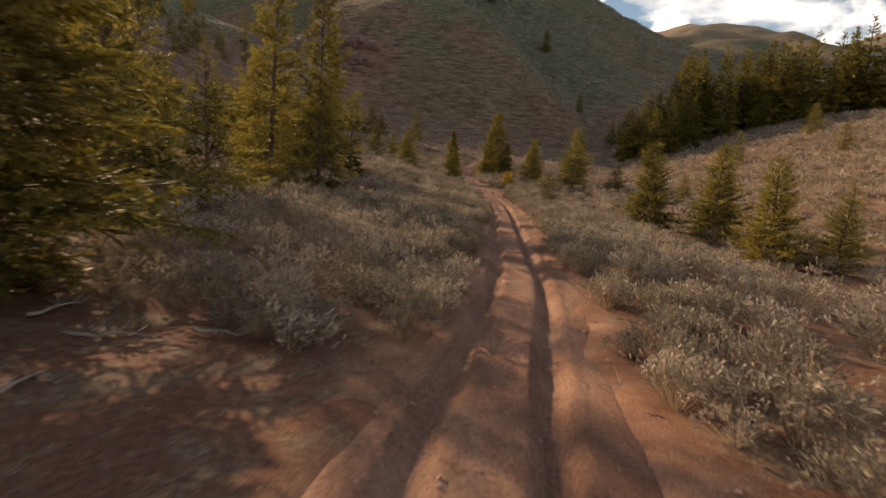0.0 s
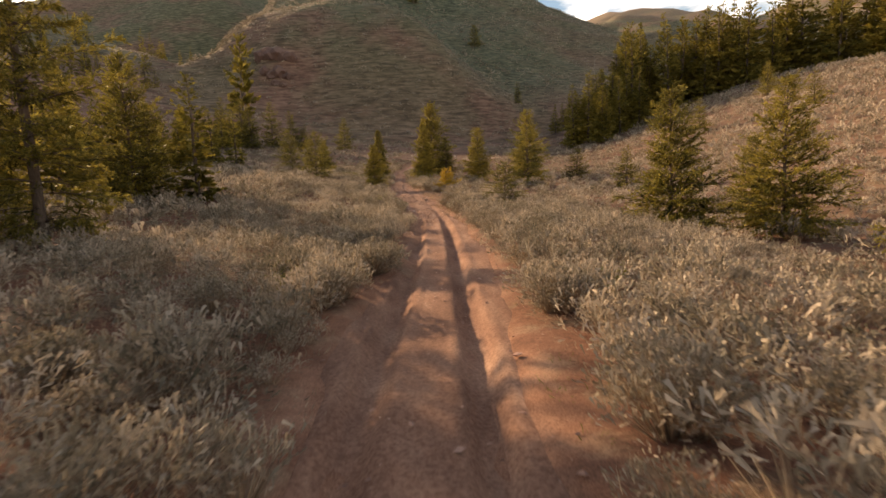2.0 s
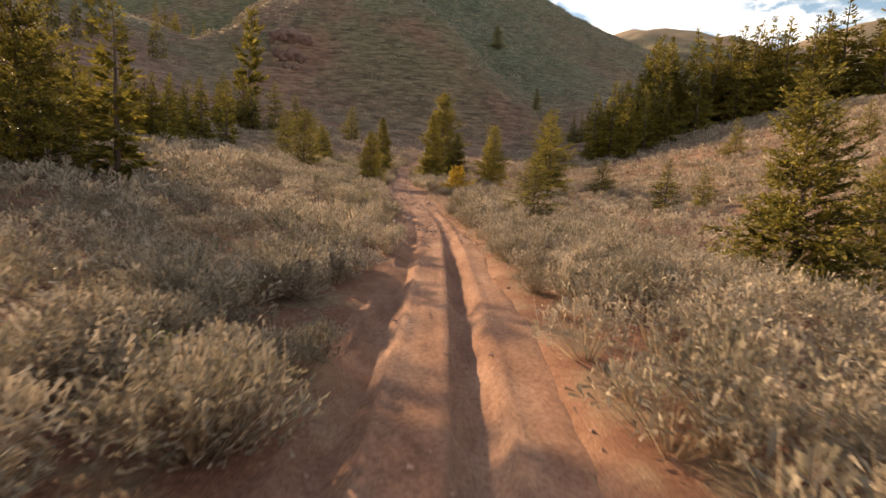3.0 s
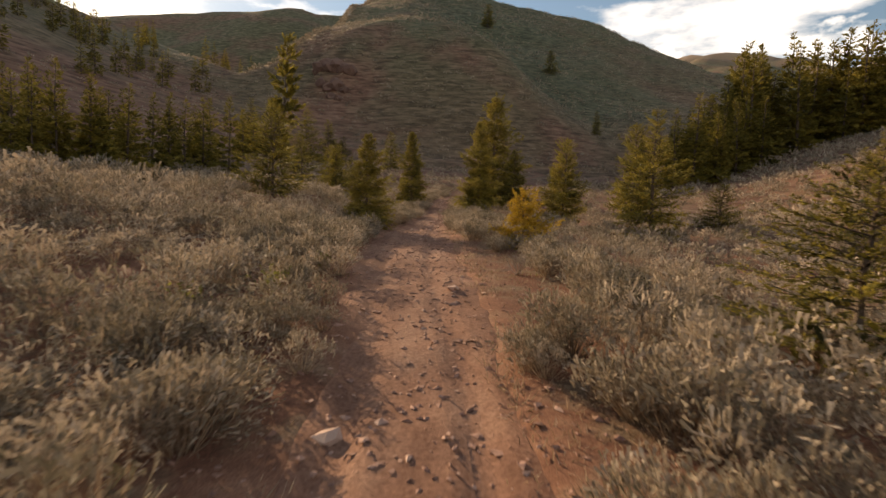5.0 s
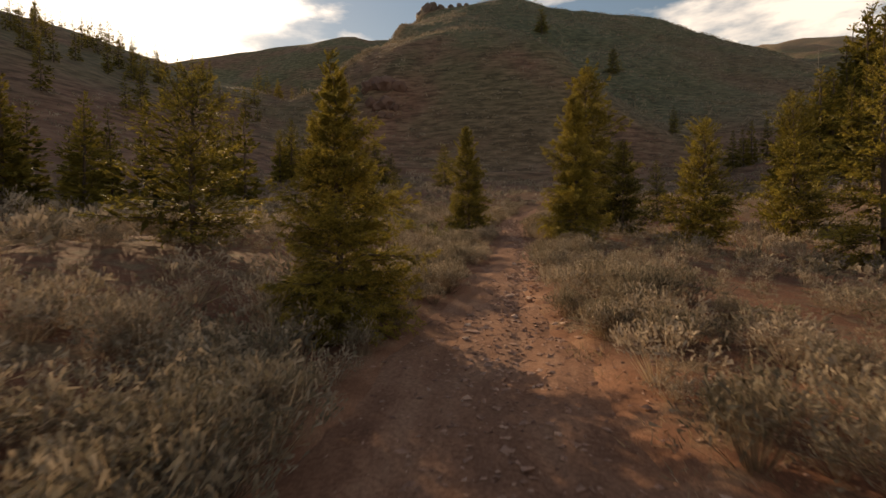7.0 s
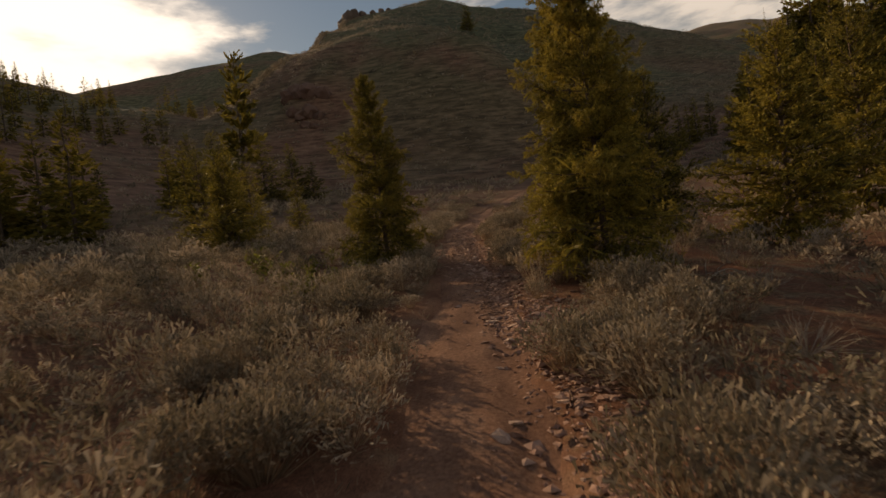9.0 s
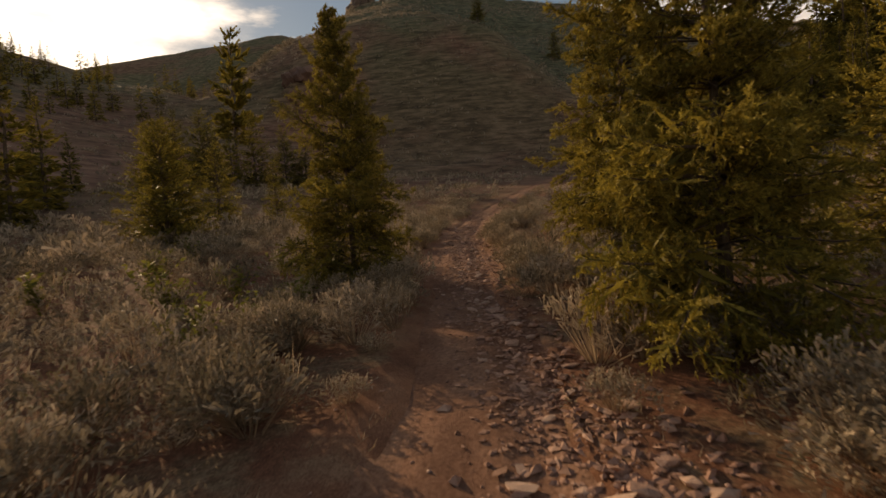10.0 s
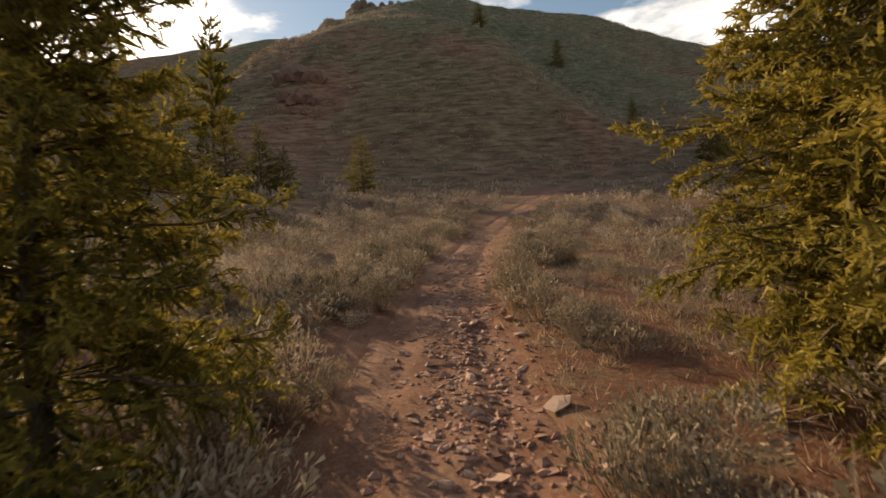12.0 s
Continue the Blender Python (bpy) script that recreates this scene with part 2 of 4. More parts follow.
M_CRAG = stone_material("dark_crag_rock", (0.05, 0.037, 0.03), (0.10, 0.075, 0.06), (0.16, 0.12, 0.10))


# ---- terrain ----
def vnoise(x, y, seed=0):
    """Smooth value noise on a unit lattice, between -1 and 1."""
    xi, yi = np.floor(x).astype(np.int64), np.floor(y).astype(np.int64)
    fx, fy = x - xi, y - yi
    fx, fy = fx * fx * (3 - 2 * fx), fy * fy * (3 - 2 * fy)

    def h(i, j):
        k = (i * 374761393 + j * 668265263 + seed * 974711) & 0xFFFFFFFF
        k = ((k ^ (k >> 13)) * 1274126177) & 0xFFFFFFFF
        return ((k ^ (k >> 16)) & 0xFFFF) / 32767.5 - 1.0
    return (h(xi, yi) * (1 - fx) + h(xi + 1, yi) * fx) * (1 - fy) + (h(xi, yi + 1) * (1 - fx) + h(xi + 1, yi + 1) * fx) * fy


def fbm(x, y, seed=0, octaves=4, gain=0.5):
    s, a = 0.0, 1.0
    for k in range(octaves):
        s = s + a * vnoise(x * 2 ** k, y * 2 ** k, seed + 17 * k)
        a *= gain
    return s


def sstep(a, b, x):
    t = np.clip((x - a) / (b - a), 0, 1)
    return t * t * (3 - 2 * t)


RX = ((-60, -14), (-20, -5), (0, -1.2), (8, 0.35), (15, 1.7), (22, 2.45), (30, 3.4), (39, 4.2), (46, 4.5), (53, 3.95), (60, 3.65), (67, 3.65),
      (74, 3.95), (80, 4.15), (86, 4.25), (93, 4.3), (101, 5.0), (109, 6.5), (118, 8.6), (138, 14), (158, 20), (198, 34), (235, 50), (300, 90))
RZ = ((-60, 0.8), (-20, -0.1), (0, -0.65), (10, -0.95), (20, -1.05), (38, -0.80), (46, -0.54), (53, 0.02), (66, 0.65), (74, 1.03), (83, 1.7), (90, 2.2),
      (100, 3.05), (110, 4.0), (120, 5.1), (160, 9.7), (200, 14.8), (235, 19.0), (300, 23.0))


def spline(knots, v):
    """Smooth curve through a few knots (monotone-ish Hermite)."""
    ky, kx = np.array([k[0] for k in knots], float), np.array([k[1] for k in knots], float)
    d = np.gradient(kx, ky)
    v = np.asarray(v, float)
    i = np.clip(np.searchsorted(ky, v) - 1, 0, len(ky) - 2)
    w = ky[i + 1] - ky[i]
    t = (v - ky[i]) / w
    c = np.clip(t, 0, 1)
    s = (2 * c**3 - 3 * c**2 + 1) * kx[i] + (c**3 - 2 * c**2 + c) * w * d[i] + (3 * c**2 - 2 * c**3) * kx[i + 1] + (c**3 - c**2) * w * d[i + 1]
    return s + np.where(t > 1, (t - 1) * w * d[i + 1], 0) + np.where(t < 0, t * w * d[i], 0)


def road_x(y):
    return spline(RX, np.minimum(y, 300))


def road_z(y):
    y = np.asarray(y, float)
    return spline(RZ, np.clip(y, -60, 300))


def seg_dist(x, y, a, b):
    ax, ay, bx, by = *a, *b
    t = np.clip(((x - ax) * (bx - ax) + (y - ay) * (by - ay)) / ((bx - ax) ** 2 + (by - ay) ** 2), 0, 1)
    return np.hypot(x - ax - t * (bx - ax), y - ay - t * (by - ay)), t


def ridge(x, y, a, b, za, zb, slope, round_r):
    """A ridge along a segment whose flanks fall at a slope, rounded at the crest."""
    d, t = seg_dist(x, y, a, b)
    d = np.sqrt(d * d + round_r * round_r) - round_r
    return za + (zb - za) * t - slope * d


def smax(a, b, k):
    h = np.clip(0.5 + 0.5 * (a - b) / k, 0, 1)
    return b * (1 - h) + a * h + k * h * (1 - h)


def spur_side(x, y):
    """Distance to the right of the spur line that runs down the face of the hill."""
    line = np.interp(y, (225, 248, 290, 330, 380, 440, 520), (36, 22, -2, -17, -34, -50, -62))
    return (x - line) * 0.88


def spur_edge(y):
    """The line along which the spur breaks off on its left."""
    return np.interp(y, (200, 244, 262, 290, 380, 520, 560), (-112, -98, -66, -57, -62, -66, -70)) + 1.2 * fbm(y / 22, y * 0, 91, 3)


def hill_height(x, y):
    g = fbm(x / 90, y / 90, 5, 4)
    big = ridge(x, y, (-62, 520), (5, 524), 199, 205, 0.64, 16)
    big = smax(big, ridge(x, y, (5, 524), (95, 528), 205, 186, 0.62, 22), 6)
    big = smax(big, ridge(x, y, (95, 528), (235, 528), 186, 141, 0.60, 22), 6)
    big = smax(big, ridge(x, y, (235, 528), (330, 480), 141, 80, 0.55, 20), 6)
    d = spur_side(x, y)
    big = big + 13 * np.where(d < 0, np.exp(-(d / 105) ** 2), np.exp(-(d / 30) ** 2)) * sstep(205, 265, y) * (1 - sstep(370, 470, y))
    big = big + 9 * np.where(d < 0, np.exp(-(d / 120) ** 2), np.exp(-(d / 26) ** 2)) * sstep(205, 265, y) * (1 - sstep(275, 350, y))
    # a small rock face low on the spur
    edge = y - 237 - 0.25 * (x + 39) - 1.5 * fbm(x / 6, x * 0, 83, 2)
    big = big + 4.5 * sstep(-1.5, 2.0, edge) * (1 - sstep(2, 50, edge)) * sstep(-50, -45, x) * (1 - sstep(-33, -27, x))
    big = big + g * 4 + 1.6 * fbm(x / 25, y / 25, 9, 3)
    out = spur_edge(y) - x
    big = big - 2.2 * 0.5 * (out + np.sqrt(out * out + 3))
    back = ridge(x, y, (-170, 650), (-60, 820), 230, 280, 0.75, 40) + g * 6
    back = smax(back, ridge(x, y, (-420, 590), (-170, 650), 190, 230, 0.75, 40) + g * 6, 10)
    back = smax(back, ridge(x, y, (-420, 590), (-700, 300), 190, 190, 0.45, 40) + g * 8, 20)
    left = ridge(x, y, (-255, 345), (-430, 120), 122, 160, 0.42, 25) + g * 5
    far = ridge(x, y, (350, 1500), (1500, 1200), 405, 400, 0.35, 120) + fbm(x / 260, y / 260, 31, 4) * 40
    return smax(smax(big, back, 15), smax(left, far, 15), 15)


def ground_z(x, y):
    """Height of the natural ground."""
    x, y = np.asarray(x, float), np.asarray(y, float)
    rx, rz = road_x(y), road_z(y)
    u = x - rx
    z = rz + 0.0 * u
    # right: a shallow dip and then a long slope up to the wooded rise
    z = z - 1.25 * sstep(3, 14, u) * (1 - 0.6 * sstep(85, 130, y))
    foot = 17 + 0.19 * np.clip(y, -60, 300)
    up = np.maximum(x - foot, 0)
    z = z + 0.30 * (np.sqrt(up * up + 36) - 6) * (1 - 0.5 * sstep(60, 130, up)) * (1 - sstep(150, 260, y) * 0.6)
    # left: nearly level, rising slowly into the trees
    v = -u
    z = z + 0.35 * sstep(2, 9, v) + 0.10 * np.maximum(v - 14, 0) * (1 - sstep(250, 600, v))
    z = z + 1.1 * sstep(2.5, 10, v) * np.exp(-((y - 64) / 20) ** 2)
    # uneven surface away from the track
    amp = sstep(1.4, 5, np.abs(u))
    z = z + amp * (0.10 * fbm(x / 2.3, y / 2.3, 3, 3) + 0.22 * fbm(x / 9, y / 9, 8, 2))
    # a low cut bank across the foot of the hill
    z = z + 1.5 * sstep(0, 2.2, y - (193 + 0.16 * x + 3 * fbm(x / 14, y * 0, 71, 2))) * sstep(3, 9, np.abs(u))
    z = np.minimum(z, 60)
    return smax(hill_height(x, y), z, 5.0)


def track_half(y, side):
    return 1.08 - 0.2 * sstep(60, 78, y) - 0.35 * (1 - side) * np.exp(-((y - 46) / 7) ** 2) + 0.22 * fbm(y / 3.1, y * 0 + side * 7.3, 41, 3) + 0.45 * np.exp(-((y - 57) / 6) ** 2)


def rut(u, y):
    """Two wheel ruts, deepest in the first half of the track."""
    deep = 0.10 * (1 - sstep(38, 51, y)) + 0.03
    s = 0.0
    for c in (-0.62, 0.48):
        w = 0.17 + 0.03 * vnoise(y / 2.0, y * 0 + c, 77)
        d = (u - c - 0.06 * vnoise(y / 4.0, y * 0 + c, 78)) / w
        s = s - np.exp(-d * d * d * d) * deep + 0.25 * deep * np.exp(-((np.abs(d) - 1.35) / 0.35) ** 2)
    return s


def road_surface(x, y):
    u = x - road_x(y)
    return road_z(y) + rut(u, y) + 0.02 * fbm(x * 1.6, y * 1.6, 55, 3) + 0.03 * fbm(x / 1.7, y / 1.7, 57, 2)
# ---- terrain end ----


# ---- building tools ----
def mesh_of(name, verts, faces, material, tone=None, smooth=False):
    """A mesh from arrays of vertices and of equally sized faces."""
    verts, faces = np.asarray(verts, np.float32), np.asarray(faces, np.int32)
    me = bpy.data.meshes.new(name)
    nf, k = faces.shape
    me.vertices.add(len(verts))
    me.vertices.foreach_set("co", verts.ravel())
    me.loops.add(nf * k)
    me.loops.foreach_set("vertex_index", faces.ravel())
    me.polygons.add(nf)
    me.polygons.foreach_set("loop_start", np.arange(0, nf * k, k, dtype=np.int32))
    me.polygons.foreach_set("use_smooth", np.full(nf, smooth))
    me.update(calc_edges=True)
    if tone is not None:
        a = me.attributes.new("tone", "FLOAT", "POINT")
        a.data.foreach_set("value", np.asarray(tone, np.float32))
    me.materials.append(material)
    return me


def part(name, me, parent, label=""):
    """One mesh object under a thing or a part."""
    ob = new(name, me)
    ob.parent = parent
    return tagged(ob, label)


class Pile:
    """Collects triangle pieces of one mesh."""

    def __init__(self):
        self.v, self.f, self.t, self.n = [], [], [], 0

    def add(self, v, f, tone=0.0):
        self.v.append(v)
        self.f.append(f + self.n)
        self.t.append(np.full(len(v), tone) if np.isscalar(tone) else tone)
        self.n += len(v)

    def mesh(self, name, material, smooth=False):
        return mesh_of(name, np.concatenate(self.v), np.concatenate(self.f), material, np.concatenate(self.t), smooth)

    def arrays(self):
        return np.concatenate(self.v), np.concatenate(self.f), np.concatenate(self.t)


def unit(v):
    return v / np.maximum(np.linalg.norm(v, axis=-1, keepdims=True), 1e-9)


def blades(base, way, length, width, rng, bend=0.0):
    """Thin leaf triangles: arrays of base points, directions, lengths and widths."""
    side = unit(np.cross(way, rng.normal(size=way.shape)))
    tip = base + way * length[:, None] + np.array([0, 0, -1.0]) * (bend * length)[:, None]
    v = np.stack([base - side * width[:, None] / 2, base + side * width[:, None] / 2, tip], 1).reshape(-1, 3)
    return v, np.arange(len(v)).reshape(-1, 3)


def wedges(base, way, length, width, rng):
    """Small wedge-shaped leaves, narrow at the foot and broad at the end."""
    side = unit(np.cross(way, rng.normal(size=way.shape))) * width[:, None] / 2
    tip = base + way * length[:, None]
    v = np.stack([base, tip + side, tip - side], 1).reshape(-1, 3)
    return v, np.arange(len(v)).reshape(-1, 3)


def lozenges(base, way, length, width, rng, side=None):
    """Long four-cornered leaves, two triangles each."""
    side = unit(np.cross(way, rng.normal(size=way.shape))) if side is None else side
    mid = base + way * (length * 0.45)[:, None]
    tip = base + way * length[:, None]
    v = np.stack([base, mid + side * width[:, None] / 2, tip, mid - side * width[:, None] / 2], 1).reshape(-1, 3)
    k = np.arange(len(base))[:, None] * 4
    return v, np.concatenate([k + [0, 1, 2], k + [0, 2, 3]], 0)


def tube(points, radii, sides=6):
    """A tapered tube along points, as triangles."""
    points, radii = np.asarray(points, float), np.asarray(radii, float)
    way = unit(np.gradient(points, axis=0))
    ref = np.where(np.abs(way[:, 2:3]) > 0.9, [[1.0, 0, 0]], [[0, 0, 1.0]])
    a = unit(np.cross(way, ref))
    b = np.cross(way, a)
    ang = np.linspace(0, 2 * np.pi, sides, endpoint=False)
    v = points[:, None] + radii[:, None, None] * (np.cos(ang)[None, :, None] * a[:, None] + np.sin(ang)[None, :, None] * b[:, None])
    f = []
    for i in range(len(points) - 1):
        for j in range(sides):
            p, q = i * sides + j, i * sides + (j + 1) % sides
            f += [(p, q, q + sides), (p, q + sides, p + sides)]
    return v.reshape(-1, 3), np.array(f)


class Wood:
    """A stem and the limbs that grow out of its rings, as one connected skin."""

    def __init__(self, points, radii, sides=7):
        self.sides, self.rings = sides, len(points)
        v, f = tube(points, radii, sides)
        self.v, self.f, self.n = [v], [f], len(v)

    def sprout(self, ring, turn, points, radii):
        """A three-sided limb from a ring of the stem, along points."""
        v, f = tube(points, radii, 3)
        j = int(turn / (2 * math.pi) * self.sides) % self.sides
        root = [ring * self.sides + (j + k) % self.sides for k in range(3)]
        f = np.where(f < 3, np.array(root)[np.minimum(f, 2)], f - 3 + self.n)
        self.v.append(v[3:])
        self.f.append(f)
        self.n += len(v) - 3

    def mesh(self, name, material):
        return mesh_of(name, np.concatenate(self.v), np.concatenate(self.f), material, smooth=True)


# ---- ground ----
def grid_mesh(name, us, ys, height, material, sheared=True):
    U, Y = np.meshgrid(us, ys)
    X = U + (road_x(Y) if sheared else 0)
    Z = height(X, Y)
    nx, ny = len(us), len(ys)
    i = np.arange(nx * ny).reshape(ny, nx)
    f = np.stack([i[:-1, :-1], i[:-1, 1:], i[1:, 1:], i[1:, :-1]], -1).reshape(-1, 4)
    return mesh_of(name, np.stack([X, Y, Z], -1).reshape(-1, 3), f, material, smooth=True), X, Y, Z


def spread(first, step, factor, end):
    out, v = [], first
    while v < end:
        out.append(v)
        v += step
        step *= factor
    return out + [end]


side_steps = spread(0.15, 0.26, 1.06, 2600.0)
US = np.array([-v for v in reversed(side_steps)] + side_steps)
YS = np.array([-v for v in reversed(spread(14.0, 1.5, 1.15, 900.0))] + list(np.arange(-12.5, 112, 0.75)) + spread(112.5, 0.7, 1.02, 2600.0))


def sheet_height(x, y):
    u = x - road_x(y)
    side = np.where(u < 0, 0.0, 1.0)
    inside = (1 - sstep(-0.45, 0.05, np.abs(u) - track_half(y, side))) * (1 - sstep(285, 295, y)) * sstep(-60, -55, y)
    return ground_z(x, y) - 0.22 * inside


me, GX, GY, GZ = grid_mesh("ground", US, YS, sheet_height, M_GROUND)
cover = sstep(9, 30, np.abs(GX - road_x(GY))) * 0.55 + 0.45 * sstep(110, 170, GY)
cover = np.maximum(cover, sstep(110, 190, GY))
# mask of the farthest hills that are tinted dry and sunlit
at = me.attributes.new("dry_sunlit_far", "FLOAT", "POINT")
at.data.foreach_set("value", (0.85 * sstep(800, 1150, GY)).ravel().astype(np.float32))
at = me.attributes.new("slope_cover", "FLOAT", "POINT")
at.data.foreach_set("value", cover.ravel().astype(np.float32))
# mask of the sage-green side, cut off where the spur turns from the sun
at = me.attributes.new("shaded_sage_face", "FLOAT", "POINT")
face = sstep(-12, 30, spur_side(GX, GY) + 14 * fbm(GX / 40, GY / 40, 63, 3)) * sstep(215, 280, GY) * (1 - sstep(520, 560, GY)) * (1 - 0.6 * sstep(60, 120, GX)) * 0.85
at.data.foreach_set("value", face.ravel().astype(np.float32))
GU = GX - road_x(GY)
dust = 1 - sstep(-0.3, 0.6, np.abs(GU) - track_half(GY, np.where(GU < 0, 0.0, 1.0)) + 0.5 * fbm(GX / 1.3, GY / 1.3, 47, 2))
at = me.attributes.new("track_dust", "FLOAT", "POINT")
at.data.foreach_set("value", (dust * (GY < 290)).ravel().astype(np.float32))
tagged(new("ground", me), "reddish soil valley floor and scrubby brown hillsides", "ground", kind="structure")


def road_height(x, y):
    u = x - road_x(y)
    side = np.where(u < 0, 0.0, 1.0)
    edge = np.abs(u) - track_half(y, side)
    return road_surface(x, y) - 0.05 - 0.40 * sstep(-0.05, 0.55, edge)


ROAD_YS = np.concatenate([np.arange(-30, 112, 0.18), np.arange(112, 280, 0.8)])
me = grid_mesh("road", np.linspace(-2.4, 2.4, 49), ROAD_YS, road_height, M_ROAD)[0]
tagged(new("dirt_road", me), "narrow red-brown dirt track with two wheel ruts", "dirt road", kind="structure")


# ---- conifers ----
def conifer_parts(seed, H, R, whorls, per, twigs, needles, bare=0.04, trunk_r=None, close=False, fine=1.0, power=0.82, lift=0.0):
    """Trunk with limbs, and the crown, of a fir with uneven boughs that turn up at their ends."""
    rng = np.random.default_rng(seed)
    trunk_r = trunk_r or 0.012 * H + 0.02
    ts = (np.arange(whorls) + rng.random(whorls) * 0.8) / whorls
    zs = np.concatenate([[0.0], H * (bare + (0.985 - bare) * ts), [H]])
    sway = np.column_stack([np.interp(zs, np.linspace(0, H, 9), 0.006 * H * np.cumsum(rng.normal(size=9)) * np.linspace(0, 1, 9)) for _ in range(2)])
    wood, crown = Wood(np.column_stack([sway, zs]), trunk_r * (1 - zs / H) ** 0.8 + 0.006), Pile()
    lean = rng.uniform(0, 2 * np.pi)
    tier = rng.uniform(0.70, 1.18, whorls)
    lobe = rng.uniform(0, 2 * np.pi, 3)
    for ring, (s, tr) in enumerate(zip(ts, tier), 1):
        z = H * (bare + (0.985 - bare) * s)
        fill = 1 - (z / H)
        reach = R * (fill ** power) * (0.60 + 0.40 * min(1.0, 0.4 + 4.0 * s)) * tr + 0.05 * R
        count = max(3, int(per * (0.55 + 0.5 * fill)))
        first = rng.uniform(0, 2 * np.pi)
        centre = np.array([np.interp(z, zs, sway[:, 0]), np.interp(z, zs, sway[:, 1])])
        for k in range(count):
            if rng.random() < 0.10:
                continue
            az = first + 2 * np.pi * (k + rng.uniform(-0.4, 0.4)) / count
            lump = 1 + 0.16 * math.cos(2 * az + lobe[0] + 5 * s) + 0.12 * math.cos(3 * az + lobe[1] - 9 * s)
            L = reach * rng.uniform(0.6, 1.12) * (1 + 0.12 * math.cos(az - lean)) * lump
            rise = lift + 0.10 + 0.75 * (z / H) ** 1.3 + rng.normal() * 0.13
            droop = 0.38 * fill + 0.10
            out = np.array([math.cos(az), math.sin(az), 0.0])
            q = np.linspace(0, 1, 4)
            bow = rng.normal() * 0.10 * L
            pts = np.column_stack([centre[0] + out[0] * L * q - out[1] * bow * q**2, centre[1] + out[1] * L * q + out[0] * bow * q**2,
                                   z + L * (rise * q - droop * q**2 + 0.22 * q**4)])
            if needles > 1 or bare > 0.2:
                wood.sprout(ring, az, pts, (0.008 + 0.009 * L) * (1 - 0.8 * q))
            n = max(3, int(twigs * (0.35 + 0.65 * L / R)))
            p = 0.14 + 0.86 * ((np.arange(n) + rng.random(n)) / n) ** 0.8
            base = np.column_stack([np.interp(p, q, pts[:, c]) for c in range(3)])
            along = unit(pts[-1] - pts[0])
            across = np.cross(along, [0, 0, 1.0])
            sgn = np.where(np.arange(n) % 2, 1.0, -1.0)[:, None]
            way = unit(along * rng.uniform(0.5, 1.1, (n, 1)) + across * sgn * rng.uniform(0.2, 1.0, (n, 1)) + np.array([0, 0, 1]) * rng.normal(-0.02, 0.36, (n, 1)))
            length = (0.30 * L * (1.10 - p) + (0.08 + 0.055 * R) * (0.5 + 0.75 * fill)) * rng.uniform(0.6, 1.35, n)
            # darker inwards: older needles, plus the crown's inner shade painted into the tone
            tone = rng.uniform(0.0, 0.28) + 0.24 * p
            if needles <= 1:
                side = unit(np.cross(way, [0, 0, 1.0]) + 0.3 * rng.normal(size=way.shape))
                length = length * fine
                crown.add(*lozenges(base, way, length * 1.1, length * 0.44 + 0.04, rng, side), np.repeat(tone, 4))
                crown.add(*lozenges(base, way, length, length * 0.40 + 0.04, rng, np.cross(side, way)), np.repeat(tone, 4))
                continue
            side = unit(np.cross(way, [0, 0, 1.0]) + 0.35 * rng.normal(size=way.shape))
            # twig cores toned down to stand for shade between the needles
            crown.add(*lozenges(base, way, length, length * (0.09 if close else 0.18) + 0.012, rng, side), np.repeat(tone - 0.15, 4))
            if close:
                # side shoots on each twig, hanging a little
                kids = 6
                gp = 0.12 + 0.86 * (np.arange(kids) + 0.5) / kids
                sb = (base[:, None] + way[:, None] * (length[:, None] * gp)[..., None]).reshape(-1, 3)
                sw = np.repeat(way, kids, 0)
                sw = unit(sw * 0.8 + unit(np.cross(sw, rng.normal(size=sw.shape) * 0.6 + [0, 0, 1.0])) * np.tile([1, -1], n * kids // 2)[:, None] * 0.7 + rng.normal(size=sw.shape) * 0.22 + [0, 0, -0.22])
                sl = (np.repeat(length, kids) * (0.55 - 0.30 * np.tile(gp, n)) + 0.03 * fine) * rng.uniform(0.7, 1.3, n * kids)
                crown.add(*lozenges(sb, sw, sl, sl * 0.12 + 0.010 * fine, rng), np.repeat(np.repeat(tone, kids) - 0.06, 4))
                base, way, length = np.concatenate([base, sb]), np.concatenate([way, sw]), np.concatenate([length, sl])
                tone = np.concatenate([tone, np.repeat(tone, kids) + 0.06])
                n = len(base)
            m = needles
            gq = (np.arange(m) + 0.5) / m
            b2 = (base[:, None] + way[:, None] * (length[:, None] * gq)[..., None]).reshape(-1, 3)
            w2 = np.repeat(way, m, 0)
            side = unit(np.cross(w2, rng.normal(size=w2.shape)))
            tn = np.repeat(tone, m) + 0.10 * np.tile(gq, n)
            if close:
                ln = rng.uniform(0.045, 0.075, n * m) * fine
                wy = unit(w2 * 0.75 + side * 0.9)
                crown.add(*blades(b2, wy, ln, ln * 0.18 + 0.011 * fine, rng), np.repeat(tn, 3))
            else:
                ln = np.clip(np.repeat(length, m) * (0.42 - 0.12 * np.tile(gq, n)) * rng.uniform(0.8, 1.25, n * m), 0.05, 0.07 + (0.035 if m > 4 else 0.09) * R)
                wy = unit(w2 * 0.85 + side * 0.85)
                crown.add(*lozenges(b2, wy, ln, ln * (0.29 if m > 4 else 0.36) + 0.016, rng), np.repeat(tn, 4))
    # leaders at the top
    tip = np.array([[*sway[-1], H * 0.93]])
    crown.add(*blades(np.repeat(tip, 9, 0), unit(np.column_stack([rng.normal(size=(9, 2)) * 0.30, np.ones(9)])), rng.uniform(0.03, 0.09, 9) * H, np.full(9, 0.008 * H), rng), 0.3)
    return wood, crown


